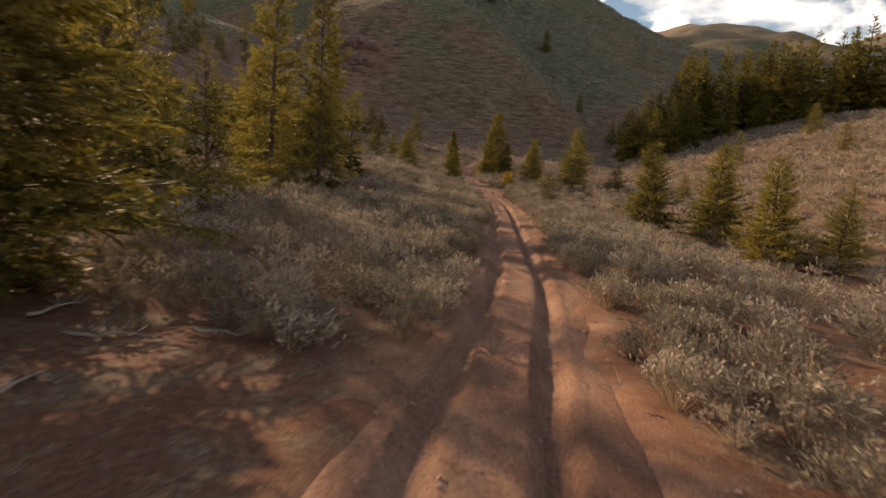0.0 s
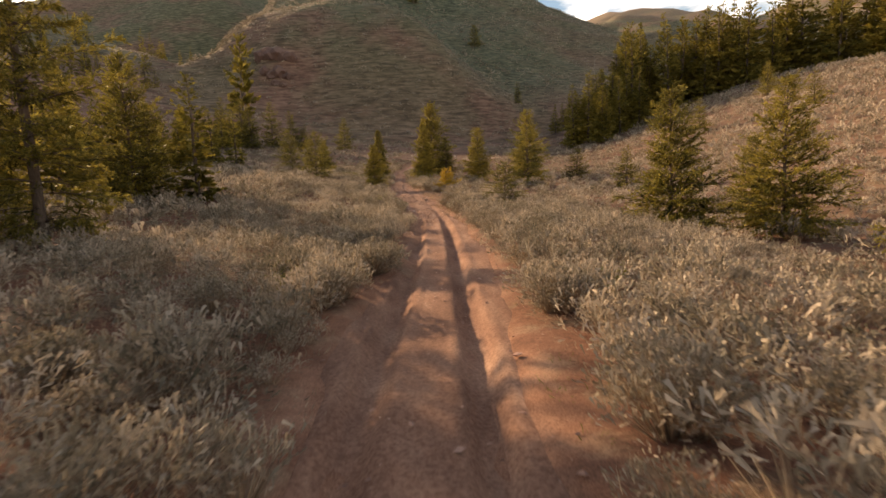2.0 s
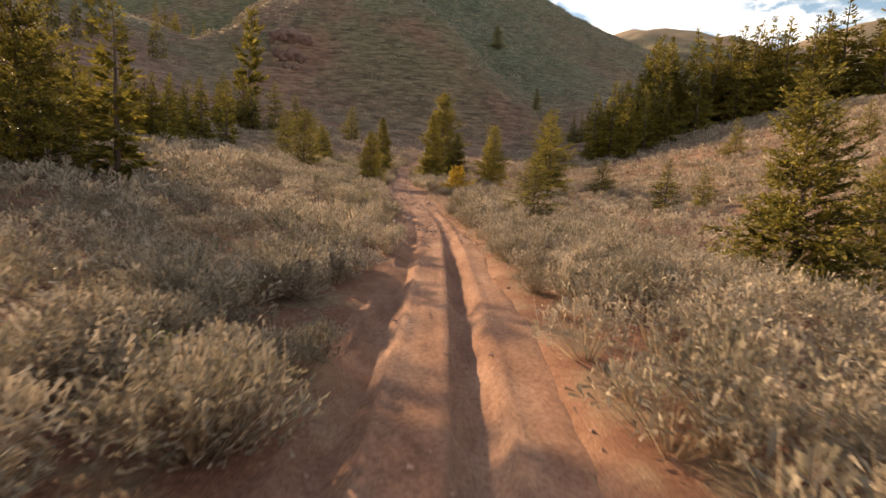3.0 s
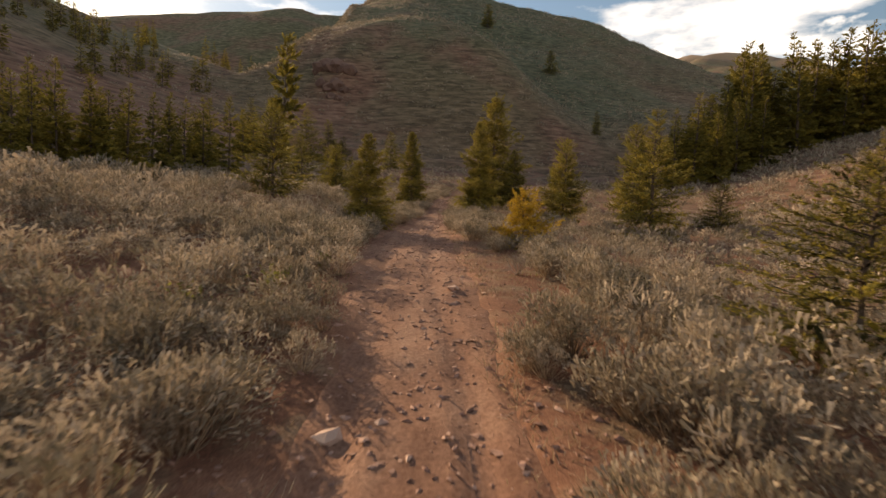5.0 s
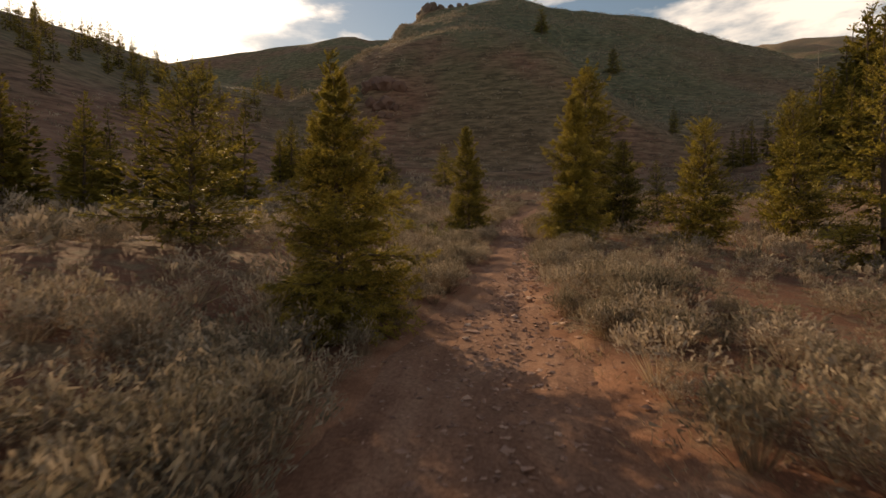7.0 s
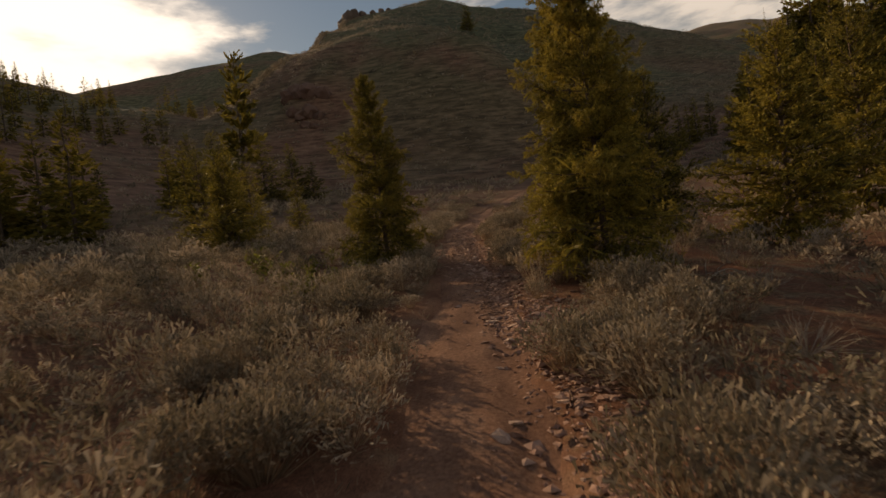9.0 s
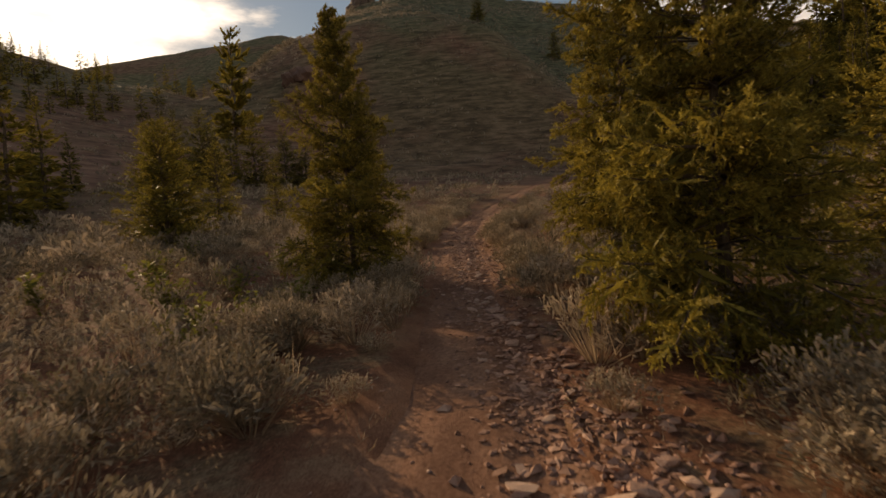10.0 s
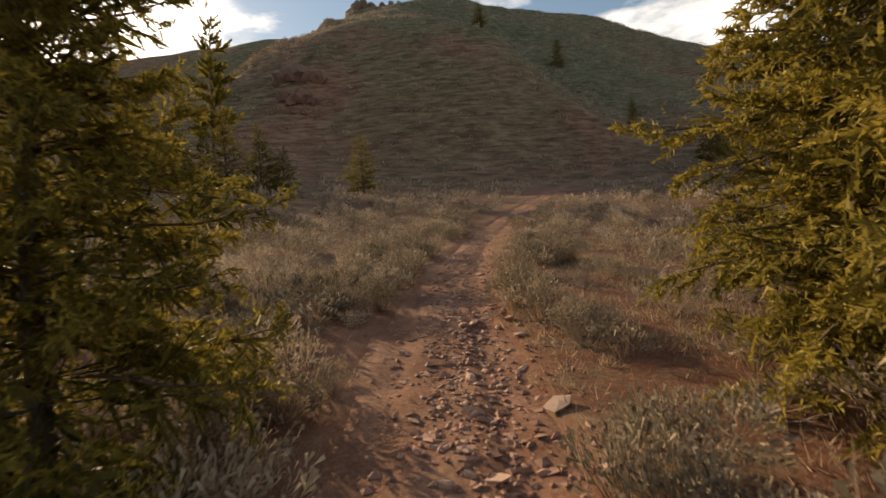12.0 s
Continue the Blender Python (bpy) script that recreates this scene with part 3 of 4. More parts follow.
def conifer_kit(seed, H, R, whorls, per, twigs, needles, material=None, bare=0.04, close=False, fine=1.0, power=0.82, lift=0.0):
    wood, crown = conifer_parts(seed, H, R, whorls, per, twigs, needles, bare, close=close, fine=fine, power=power, lift=lift)
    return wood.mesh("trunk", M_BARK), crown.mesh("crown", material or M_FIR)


def plant_conifer(kit, x, y, scale, turn, label, group="", name="conifer", sink=0.05, wide=1.0):
    root = new(name)
    z = float(ground_z(x, y)) - sink
    root.matrix_basis = Matrix.LocRotScale((x, y, z), Euler((0, 0, turn)), (scale * wide, scale * wide, scale))
    root.empty_display_size = 0.2
    for nm, me in zip(("trunk", "crown"), kit):
        part(nm, me, root)
    return tagged(root, label, "conifer tree", group)


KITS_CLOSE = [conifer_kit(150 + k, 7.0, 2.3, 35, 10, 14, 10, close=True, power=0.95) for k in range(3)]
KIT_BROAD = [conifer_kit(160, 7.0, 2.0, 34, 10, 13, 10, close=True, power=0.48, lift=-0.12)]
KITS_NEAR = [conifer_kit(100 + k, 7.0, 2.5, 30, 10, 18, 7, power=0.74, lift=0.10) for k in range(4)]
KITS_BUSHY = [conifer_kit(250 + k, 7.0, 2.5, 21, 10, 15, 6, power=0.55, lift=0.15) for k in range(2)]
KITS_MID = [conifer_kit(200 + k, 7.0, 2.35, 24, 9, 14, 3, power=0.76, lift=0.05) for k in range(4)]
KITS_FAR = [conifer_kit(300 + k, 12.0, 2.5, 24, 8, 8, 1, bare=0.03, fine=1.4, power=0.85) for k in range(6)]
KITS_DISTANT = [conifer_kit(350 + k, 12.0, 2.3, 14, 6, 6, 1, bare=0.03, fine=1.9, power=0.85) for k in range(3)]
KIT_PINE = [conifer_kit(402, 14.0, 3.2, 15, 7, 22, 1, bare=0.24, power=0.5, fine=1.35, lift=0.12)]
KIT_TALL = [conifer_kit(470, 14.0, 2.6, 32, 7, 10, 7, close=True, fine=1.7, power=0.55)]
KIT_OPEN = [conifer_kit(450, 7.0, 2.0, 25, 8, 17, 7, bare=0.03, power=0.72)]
KIT_YELLOW = conifer_kit(500, 1.75, 0.95, 13, 10, 12, 9, M_YELLOW, bare=0.06, close=True, fine=0.55, power=0.38, lift=0.15)

# near ones: x, y, height, width factor, kit list, label
FIRS = [
    (7.1, 80.3, 6.7, 0.76, KITS_CLOSE, "tall dense green-gold fir beside the track"),
    (10.3, 85.6, 5.2, 0.85, KITS_NEAR, "dark slender fir behind a larger fir"),
    (8.9, 88.2, 9.6, 0.9, KIT_BROAD, "large fir with bare dead lower twigs by the track"),
    (1.8, 86.2, 6.3, 0.76, KITS_CLOSE, "upright fir close to the track edge"),
    (1.4, 64.0, 3.9, 1.0, KITS_CLOSE, "young fir at the bend of the track"),
    (-4.2, 69.0, 4.5, 1.2, KITS_BUSHY, "bushy young fir among sagebrush"),
    (14.6, 86.0, 7.0, 1.0, KITS_NEAR, "pointed green fir standing in the open"),
    (19.8, 80.2, 9.4, 1.05, KIT_OPEN, "tall wide fir with dark lower boughs"),
    (23.4, 94.0, 9.6, 0.9, KITS_NEAR, "tall fir at the foot of the slope"),
    (9.35, 48.5, 2.4, 1.6, KITS_BUSHY, "low bushy young fir among sagebrush"),
    (14.6, 39.6, 6.2, 1.1, KITS_NEAR, "sunlit golden fir among sagebrush"),
    (18.7, 38.1, 6.6, 1.0, KITS_NEAR, "sunlit golden fir with a thin pointed top"),
    (16.6, 29.0, 5.4, 1.05, KITS_NEAR, "dense sunlit fir near the track"),
    (19.0, 27.4, 3.6, 1.25, KITS_BUSHY, "short dense fir beside a taller fir"),
    (22.2, 44.5, 4.6, 1.1, KITS_NEAR, "young fir in a clump"),
    (27.0, 37.0, 5.0, 1.0, KITS_MID, "young fir on the slope"),
    (27.5, 70.0, 4.6, 1.1, KITS_MID, "small fir on the sage flat"),
    (33.5, 74.0, 4.0, 1.1, KITS_MID, "small fir on the sage flat"),
    (29.0, 88.0, 4.0, 1.6, KITS_BUSHY, "low broad fir clump"),
    (18.5, 108.0, 5.5, 1.0, KITS_MID, "small dark fir by the valley floor"),
    (-6.0, 92.5, 4.6, 1.1, KITS_NEAR, "young fir in the sage flat"),
    (-9.4, 104.0, 5.2, 1.1, KITS_MID, "backlit fir in the sage flat"),
    (-7.4, 108.0, 4.2, 1.0, KITS_MID, "backlit small fir in the sage flat"),
    (-12.5, 104.0, 6.5, 1.1, KITS_MID, "backlit fir in the sage flat"),
    (-6.4, 9.8, 7.5, 1.25, KITS_CLOSE, "dark spreading fir close to the track"),
    (-12.5, 22.5, 9.0, 1.0, KITS_MID, "dark fir in a shaded stand"),
    (-15.5, 27.0, 10.0, 0.9, KITS_MID, "dark fir in a shaded stand"),
    (-10.2, 25.5, 6.5, 1.0, KITS_MID, "dark young fir in a shaded stand"),
    (-18.0, 34.0, 11.0, 0.9, KITS_MID, "dark fir in a shaded stand"),
    (-10.5, 46.5, 7.5, 1.0, KITS_NEAR, "dark full fir at the edge of the stand"),
    (-13.0, 40.0, 8.5, 0.95, KITS_NEAR, "dark full fir at the edge of the stand"),
    (-9.6, 32.0, 13.5, 0.9, KIT_TALL, "tall open fir with ragged branches"),
    (-7.4, 34.0, 12.5, 0.9, KIT_TALL, "tall open fir with ragged branches"),
    (-37.3, 175.0, 29.0, 0.8, KIT_PINE, "tall lone pine rising over the flat"),
    (-7.4, 155.0, 8.2, 1.25, KITS_MID, "small pointed fir under the hill"),
    (-20.0, 150.0, 9.0, 1.0, KITS_MID, "backlit fir in the valley"),
    (-24.5, 150.0, 11.0, 1.0, KITS_MID, "backlit fir in the valley"),
    (-31.0, 148.0, 11.0, 1.2, KITS_MID, "backlit fir in the valley"),
    (-28.0, 144.0, 9.0, 1.2, KITS_MID, "backlit fir in the valley"),
    (-36.0, 150.0, 11.0, 1.1, KITS_MID, "backlit fir in the valley"),
    (-17.0, 150.0, 6.0, 1.3, KITS_MID, "backlit small fir in the valley"),
    (60.0, 234.0, 9.0, 0.8, KITS_MID, "small green fir at the base of the hill"),
]
rng = np.random.default_rng(4)
for x, y, h, wide, kits, label in FIRS:
    kit = kits[int(rng.integers(len(kits)))]
    full = 14.0 if kits in (KIT_PINE, KIT_TALL) else 7.0
    tree = plant_conifer(kit, x, y, h / full, rng.uniform(0, 6.28), label, "firs on the valley floor", wide=wide)
    if "dead lower twigs" in label:
        # bare grey twigs standing out of the lower crown
        for k in range(22):
            az, z0, L = rng.uniform(0, 6.28), rng.uniform(0.7, 3.4), rng.uniform(0.8, 1.9)
            out = np.array([math.cos(az), math.sin(az), rng.uniform(-0.35, 0.15)])
            side = np.array([-out[1], out[0], 0.0])
            q = np.linspace(0, 1, 5)[:, None]
            bare = Wood(np.array([0, 0, z0]) + out * L * q + side * rng.normal() * 0.2 * q**2 + np.array([0, 0, -0.25]) * q**2, 0.016 * (1 - 0.85 * q[:, 0]), 4)
            for j in (1, 2, 3):
                at = np.array([0, 0, z0]) + out * L * q[j] + side * 0.02
                w = unit(out + side * rng.choice([-1, 1]) * rng.uniform(0.5, 1.0) + np.array([0, 0, rng.normal() * 0.3]))
                l2 = L * rng.uniform(0.18, 0.35)
                bare.sprout(j, rng.uniform(0, 6.28), [at, at + w * l2 * 0.5, at + w * l2], [0.007, 0.005, 0.002])
            part("dead_twig", bare.mesh("dead_twig", M_DEAD), tree, "bare weathered grey twig")
plant_conifer(KIT_YELLOW, 7.05, 58.4, 0.93, 0.6, "yellow-green young fir bush beside the track", name="fir_bush")


def dead_tree(x, y, h, seed):
    """A grey standing snag with short broken limbs."""
    r = np.random.default_rng(seed)
    n = 26
    zs = np.linspace(0, h, n)
    wood = Wood(np.column_stack([0.10 * np.sin(zs * 0.5), 0.08 * np.cos(zs * 0.7), zs]), 0.2 * (1 - zs / h) ** 0.8 + 0.012, 6)
    for i in range(5, n - 1):
        for k in range(5):
            az, L = r.uniform(0, 6.28), (0.25 + 0.9 * (1 - zs[i] / h)) * r.uniform(0.5, 1.7)
            at = np.array([0.10 * math.sin(zs[i] * 0.5), 0.08 * math.cos(zs[i] * 0.7), zs[i]])
            out = np.array([math.cos(az), math.sin(az), r.uniform(-0.5, 0.25)])
            wood.sprout(i, az, [at, at + out * L * 0.5, at + out * L + np.array([0, 0, -0.15 * L])], [0.03, 0.02, 0.008])
    ob = new("dead_tree", wood.mesh("dead_tree", M_DEAD))
    ob.matrix_basis = pose(x, y, float(ground_z(x, y)) - 0.1)
    tagged(ob, "grey standing dead conifer with broken bare limbs", "dead tree")


def grove(spots, kits, full, low, high, label, group, seed):
    r = np.random.default_rng(seed)
    for x, y in spots:
        h = r.uniform(low, high)
        plant_conifer(kits[int(r.integers(len(kits)))], x, y, h / full, r.uniform(0, 6.28), label, group, wide=r.uniform(0.95, 1.35))


def along_line(points, count, jitter, seed):
    r = np.random.default_rng(seed)
    points = np.array(points, float)
    t = np.sort(r.random(count)) * (len(points) - 1)
    i = np.minimum(t.astype(int), len(points) - 2)
    p = points[i] + (points[i + 1] - points[i]) * (t - i)[:, None]
    return p + r.normal(size=p.shape) * jitter


RISE = along_line([(56, 146), (66, 160), (78, 169), (92, 173), (106, 173), (120, 168), (132, 156), (141, 138), (147, 116)], 105, 5.5, 11)
LOW = RISE[:, 0] < 72
grove(RISE[LOW], KITS_FAR, 12.0, 12, 19, "green-gold fir at the near end of the wooded rise", "firs on the rise", 12)
grove(RISE[~LOW], KITS_FAR, 12.0, 17, 30, "tall dark green-gold fir on the wooded rise", "firs on the rise", 21)
grove([(74, 212), (79, 214), (84, 213), (66, 205), (70, 208)], KITS_FAR, 12.0, 9, 14, "dark shaded fir where the valley narrows", "firs in the valley", 23)
dead_tree(62.2, 160.0, 23.0, 31)
grove([(60, 108), (86, 124), (72, 96), (98, 140)], KITS_MID, 7.0, 5, 9, "golden fir standing alone on the dry slope", "firs on the dry slope", 24)
grove(along_line([(-13, 44), (-16, 56), (-20, 70), (-24, 84)], 24, 2.6, 13), KITS_FAR, 12.0, 4.5, 7.5,
      "backlit dark young fir at the edge of the flat", "firs along the flat", 14)
grove(along_line([(-30, 60), (-31, 80), (-29, 94), (-31, 112), (-34, 135), (-32, 155)], 34, 3.4, 17), KITS_FAR, 12.0, 6, 9.5,
      "backlit dark fir at the edge of the flat", "firs along the flat", 19)
grove(along_line([(-420, 130), (-330, 240), (-285, 300), (-250, 345)], 70, 9, 15), KITS_DISTANT, 12.0, 9, 15,
      "distant dark fir on the ridge", "firs on the ridge", 16)
r = np.random.default_rng(27)
grove(np.column_stack([r.uniform(-190, -80, 110), r.uniform(130, 300, 110)]), KITS_DISTANT, 12.0, 7, 12,
      "backlit dark fir on the wooded hillside", "firs on the shaded hillside", 28)
grove([(57, 314), (28, 376)], KITS_BUSHY, 7.0, 11, 14, "lone dark fir on the bare hillside", "firs on the hillside", 18)


# ---- sagebrush ----
def sage_arrays(seed, r, h, tips, leaves, stalks, size):
    """A sage bush of a few rounded lobes: woody stems, tufts of narrow leaves and some upright dry stalks."""
    g = np.random.default_rng(seed)
    lobes = 6 if tips > 20 else 3
    turn = np.arange(lobes) * 2.4 + g.uniform(0, 6.28)
    off = r * np.sqrt((np.arange(lobes) + 0.2) / lobes) * 0.72
    centre = np.column_stack([off * np.cos(turn), off * np.sin(turn), h * (0.55 - 0.30 * off / r) * g.uniform(0.7, 1.2, lobes)])
    size_of = g.uniform(0.36, 0.56, lobes) * r
    pick = g.integers(0, lobes, tips)
    az, up = g.uniform(0, 2 * np.pi, tips), g.uniform(-0.25, 1.0, tips)
    flat = np.sqrt(1 - up * up)
    face = np.column_stack([flat * np.cos(az), flat * np.sin(az), up])
    p = centre[pick] + face * (size_of[pick] * g.uniform(0.78, 1.08, tips))[:, None]
    p[:, 2] = np.maximum(p[:, 2], 0.04)
    leaf, stem = Pile(), Pile()
    root = np.column_stack([p[:, :2] * 0.15, np.full(tips, -0.03)])
    few = slice(0, tips if size < 0.15 else tips // 3)
    stem.add(*blades(root[few], unit(p - root)[few], np.linalg.norm(p - root, axis=1)[few], np.full(len(root[few]), 0.010 + 0.010 * size), g), 0.0)
    way0 = unit(face + [0, 0, 0.55])
    n = tips * leaves
    w = unit(np.repeat(way0, leaves, 0) + g.normal(size=(n, 3)) * 0.42)
    ln = size * g.uniform(0.5, 1.35, n)
    b = np.repeat(p, leaves, 0) + g.normal(size=(n, 3)) * 0.09 * r - w * ln[:, None] * 0.4
    tone = np.repeat(g.uniform(0.0, 0.30, tips) + 0.10 * g.random(lobes)[pick], leaves)
    leaf.add(*wedges(b, w, ln, ln * 0.24 + 0.004, g), np.repeat(tone, 3))
    if stalks:
        k = g.choice(tips, stalks)
        w = unit(way0[k] * 0.4 + [0, 0, 1.0] + g.normal(size=(stalks, 3)) * 0.12)
        stem.add(*blades(p[k] - w * 0.05, w, h * g.uniform(0.2, 0.55, stalks), np.full(stalks, 0.007 + 0.016 * size), g), 0.35)
    return leaf, stem


def scatter(count, box, seed, keep):
    g = np.random.default_rng(seed)
    x, y = g.uniform(box[0], box[1], count), g.uniform(box[2], box[3], count)
    k = keep(x, y, g)
    return x[k], y[k], g


def off_track(x, y, g, inner, outer):
    u = x - road_x(y)
    gap = np.abs(u) - track_half(y, np.where(u < 0, 0.0, 1.0))
    thin = fbm(x / 3.5, y / 3.5, 61, 3) > np.where((np.abs(y - 56) < 8) & (u > 0) & (u < 5), -0.4, -1.15)
    bare = ~((np.abs(u + 3.2) < 1.9) & (y < 9)) & ~((u > 1) & (u < 5.5) & (y > 86.5) & (y < 101) & (fbm(x / 1.7, y / 1.7, 68, 2) < 0.1)) & ~((u > 1) & (u < 2.6) & (np.abs(y - 53) < 4))
    return (gap > inner) & (gap < outer) & thin & bare


# the nearest clumps stand singly
KIT_SAGE = []
for k in range(6):
    a, b = sage_arrays(600 + k, 0.46, 0.66, 150, 10, 18, 0.058)
    KIT_SAGE.append((a.mesh("foliage", M_SAGE), b.mesh("stalk_tuft", M_DRYSTEM)))
xs, ys, g = scatter(1500, (-6, 14, 2, 100), 71, lambda x, y, g: off_track(x, y, g, 0.25, 2.6))
for i in range(min(250, len(xs))):
    x, y = float(xs[i]), float(ys[i])
    root = new("sagebrush")
    s = g.uniform(0.65, 1.35)
    root.matrix_basis = Matrix.LocRotScale((x, y, float(ground_z(x, y)) - 0.02), Euler((0, 0, g.uniform(0, 6.28))), (s * g.uniform(0.9, 1.3), s, s * g.uniform(0.8, 1.15)))
    for nm, me in zip(("foliage", "stalk_tuft"), KIT_SAGE[i % 6]):
        part(nm, me, root)
    tagged(root, "grey-green sagebrush clump with dry straw-coloured stalks", "sagebrush", "sagebrush along the track")


def sage_field(name, label, spots, kits, low, high, seed):
    """Many clumps joined: one mesh of leaves, one of stems."""
    g = np.random.default_rng(seed)
    x, y = spots
    z = ground_z(x, y)
    leaf, stem = Pile(), Pile()
    kind = g.integers(0, len(kits), len(x))
    for k, (la, sa) in enumerate(kits):
        pick = np.nonzero(kind == k)[0]
        n = len(pick)
        if not n:
            continue
        s, a, st, tn = low + (high - low) * g.random(n) ** 1.5 * 1.15, g.uniform(0, 6.28, n), g.uniform(0.75, 1.25, n), g.uniform(-0.15, 0.38, n)
        for src, out in ((la, leaf), (sa, stem)):
            v, f, t = src
            c, d = np.cos(a) * s, np.sin(a) * s
            V = np.empty((n, len(v), 3))
            V[..., 0] = v[:, 0] * c[:, None] - v[:, 1] * d[:, None] + x[pick][:, None]
            V[..., 1] = v[:, 0] * d[:, None] + v[:, 1] * c[:, None] + y[pick][:, None]
            V[..., 2] = v[:, 2] * (s * st)[:, None] + z[pick][:, None] - 0.02
            F = f[None] + (np.arange(n) * len(v))[:, None, None]
            out.add(V.reshape(-1, 3), F.reshape(-1, 3), (t[None] + tn[:, None]).ravel())
    ob = tagged(new(name, leaf.mesh(name, M_SAGE)), label, "sagebrush", kind="stuff")
    tagged(part("stalk_tuft", stem.mesh("stalk_tuft", M_DRYSTEM), ob), kind="stuff")


def kit_arrays(seed, n, *args):
    return [tuple(p.arrays() for p in sage_arrays(seed + k, *args)) for k in range(n)]


KIT_SAGE_FINE = kit_arrays(680, 6, 0.46, 0.66, 66, 9, 16, 0.070)
KIT_SAGE_MID = kit_arrays(700, 6, 0.50, 0.66, 34, 6, 8, 0.098)
KIT_SAGE_LOW = kit_arrays(720, 5, 0.52, 0.62, 14, 5, 2, 0.21)
KIT_SAGE_FAR = kit_arrays(740, 4, 0.5, 0.5, 7, 4, 1, 0.36)
xs, ys, g = scatter(6500, (-14, 24, -8, 125), 72, lambda x, y, g: off_track(x, y, g, 1.0, 9))
more = scatter(5000, (-6, 14, 0, 112), 76, lambda x, y, g: off_track(x, y, g, 0.12, 2.6))
sage_field("sagebrush_verge", "fine grey-brown sagebrush crowding the verge of the track", (more[0][:560], more[1][:560]), KIT_SAGE_FINE, 0.6, 1.3, 85)
xs, ys = xs[:1650], ys[:1650]
sage_field("sagebrush_cover", "dense grey-green sagebrush cover beside the track", (xs, ys), KIT_SAGE_MID, 0.55, 1.3, 81)
xs, ys, g = scatter(1200, (-10, 3, 54, 112), 78, lambda x, y, g: (x - road_x(y) < -1.6) & (fbm(x / 3.5, y / 3.5, 61, 3) < -0.1))
sage_field("sagebrush_hollow", "grey sagebrush on open soil beside the upper track", (xs[:430], ys[:430]), KIT_SAGE_MID, 0.55, 1.1, 87)
xs, ys, g = scatter(1500, (4, 18, 16, 54), 77, lambda x, y, g: off_track(x, y, g, 1.0, 10))
sage_field("sagebrush_meadow", "close-set pale sagebrush filling the sunlit meadow", (xs[:520], ys[:520]), KIT_SAGE_MID, 0.6, 1.2, 86)
xs, ys, g = scatter(1100, (-9, 3, 11, 63), 97, lambda x, y, g: (x - road_x(y) < -1.6) & (x - road_x(y) > -9))
sage_field("sagebrush_bank", "thick grey sagebrush on the swell beside the track", (xs[:640], ys[:640]), KIT_SAGE_MID, 0.6, 1.25, 98)
xs, ys, g = scatter(1500, (-26, -4, 20, 104), 99, lambda x, y, g: x - road_x(y) < -8)
sage_field("sagebrush_far_bank", "grey sagebrush closing the flat below the firs", (xs, ys), KIT_SAGE_LOW, 0.7, 1.4, 89)
xs, ys, g = scatter(9000, (-40, 60, -8, 150), 73, lambda x, y, g: off_track(x, y, g, 8, 48))
sage_field("sagebrush_flat", "grey-green sagebrush scattered over the valley flat", (xs[:3100], ys[:3100]), KIT_SAGE_LOW, 0.6, 1.35, 82)
xs, ys, g = scatter(2300, (16, 60, 0, 100), 74, lambda x, y, g: (x - road_x(y) > 13) & (x - road_x(y) < 40))
sage_field("sagebrush_foot", "grey-brown sagebrush at the foot of the red slope", (xs, ys), KIT_SAGE_LOW, 0.65, 1.45, 80)
xs, ys, g = scatter(7200, (22, 130, 5, 190), 75, lambda x, y, g: (x - road_x(y)) > 30 + 10 * g.random(len(x)))
sage_field("sagebrush_hillside", "grey-brown sagebrush dotted over the red slope", (xs, ys), KIT_SAGE_FAR, 0.8, 1.8, 84)
xs, ys, g = scatter(4200, (-90, 130, 60, 300), 74, lambda x, y, g: (np.abs(x - road_x(y)) > 3) & ((y > 125) | (np.abs(x - road_x(y)) > 45)))
sage_field("sagebrush_slope", "low dark sagebrush dotted over the far slopes", (xs, ys), KIT_SAGE_FAR, 0.8, 1.6, 83)


def on_terrace(x, y, g):
    """Brush stands in broken rows along the contours of the hill."""
    row = (ground_z(x, y) / 2.6 + 0.35 * fbm(x / 16, y / 16, 95, 2)) % 1.0
    return (row < 0.30) & (fbm(x / 11, y / 11, 96, 3) > -0.35)


xs, ys, g = scatter(32000, (-115, 190, 205, 500), 79, on_terrace)
sage_field("sagebrush_terraces", "low brush in broken rows along the hillside", (xs, ys), KIT_SAGE_FAR[:2], 0.9, 2.1, 88)
brow = g.uniform(256, 514, 1300)
sage_field("sagebrush_brow", "brush along the brow of the spur", (spur_edge(brow) + g.uniform(-3.5, 4.0, 1300), brow), KIT_SAGE_FAR, 1.5, 3.0, 65)


# ---- stones ----
def stone_mesh(seed, rough=0.34):
    r = np.random.default_rng(seed)
    bm = bmesh.new()
    bmesh.ops.create_icosphere(bm, subdivisions=1, radius=1.0)
    sx, sy, sz = r.uniform(0.9, 1.5), r.uniform(0.65, 1.1), r.uniform(0.28, 0.6)
    for v in bm.verts:
        k = 1 + r.uniform(-rough, rough)
        v.co = Vector((v.co.x * sx * k, v.co.y * sy * k, v.co.z * sz * k))
    me = bpy.data.meshes.new("stone")
    bm.to_mesh(me)
    bm.free()
    me.materials.append(M_STONE)
    return me


STONES = [stone_mesh(900 + k) for k in range(8)]
g = np.random.default_rng(31)


def track_level(x, y):
    u = x - road_x(y)
    inside = np.abs(u) < track_half(y, np.where(u < 0, 0.0, 1.0)) - 0.1
    return np.where(inside, road_height(x, y), ground_z(x, y))


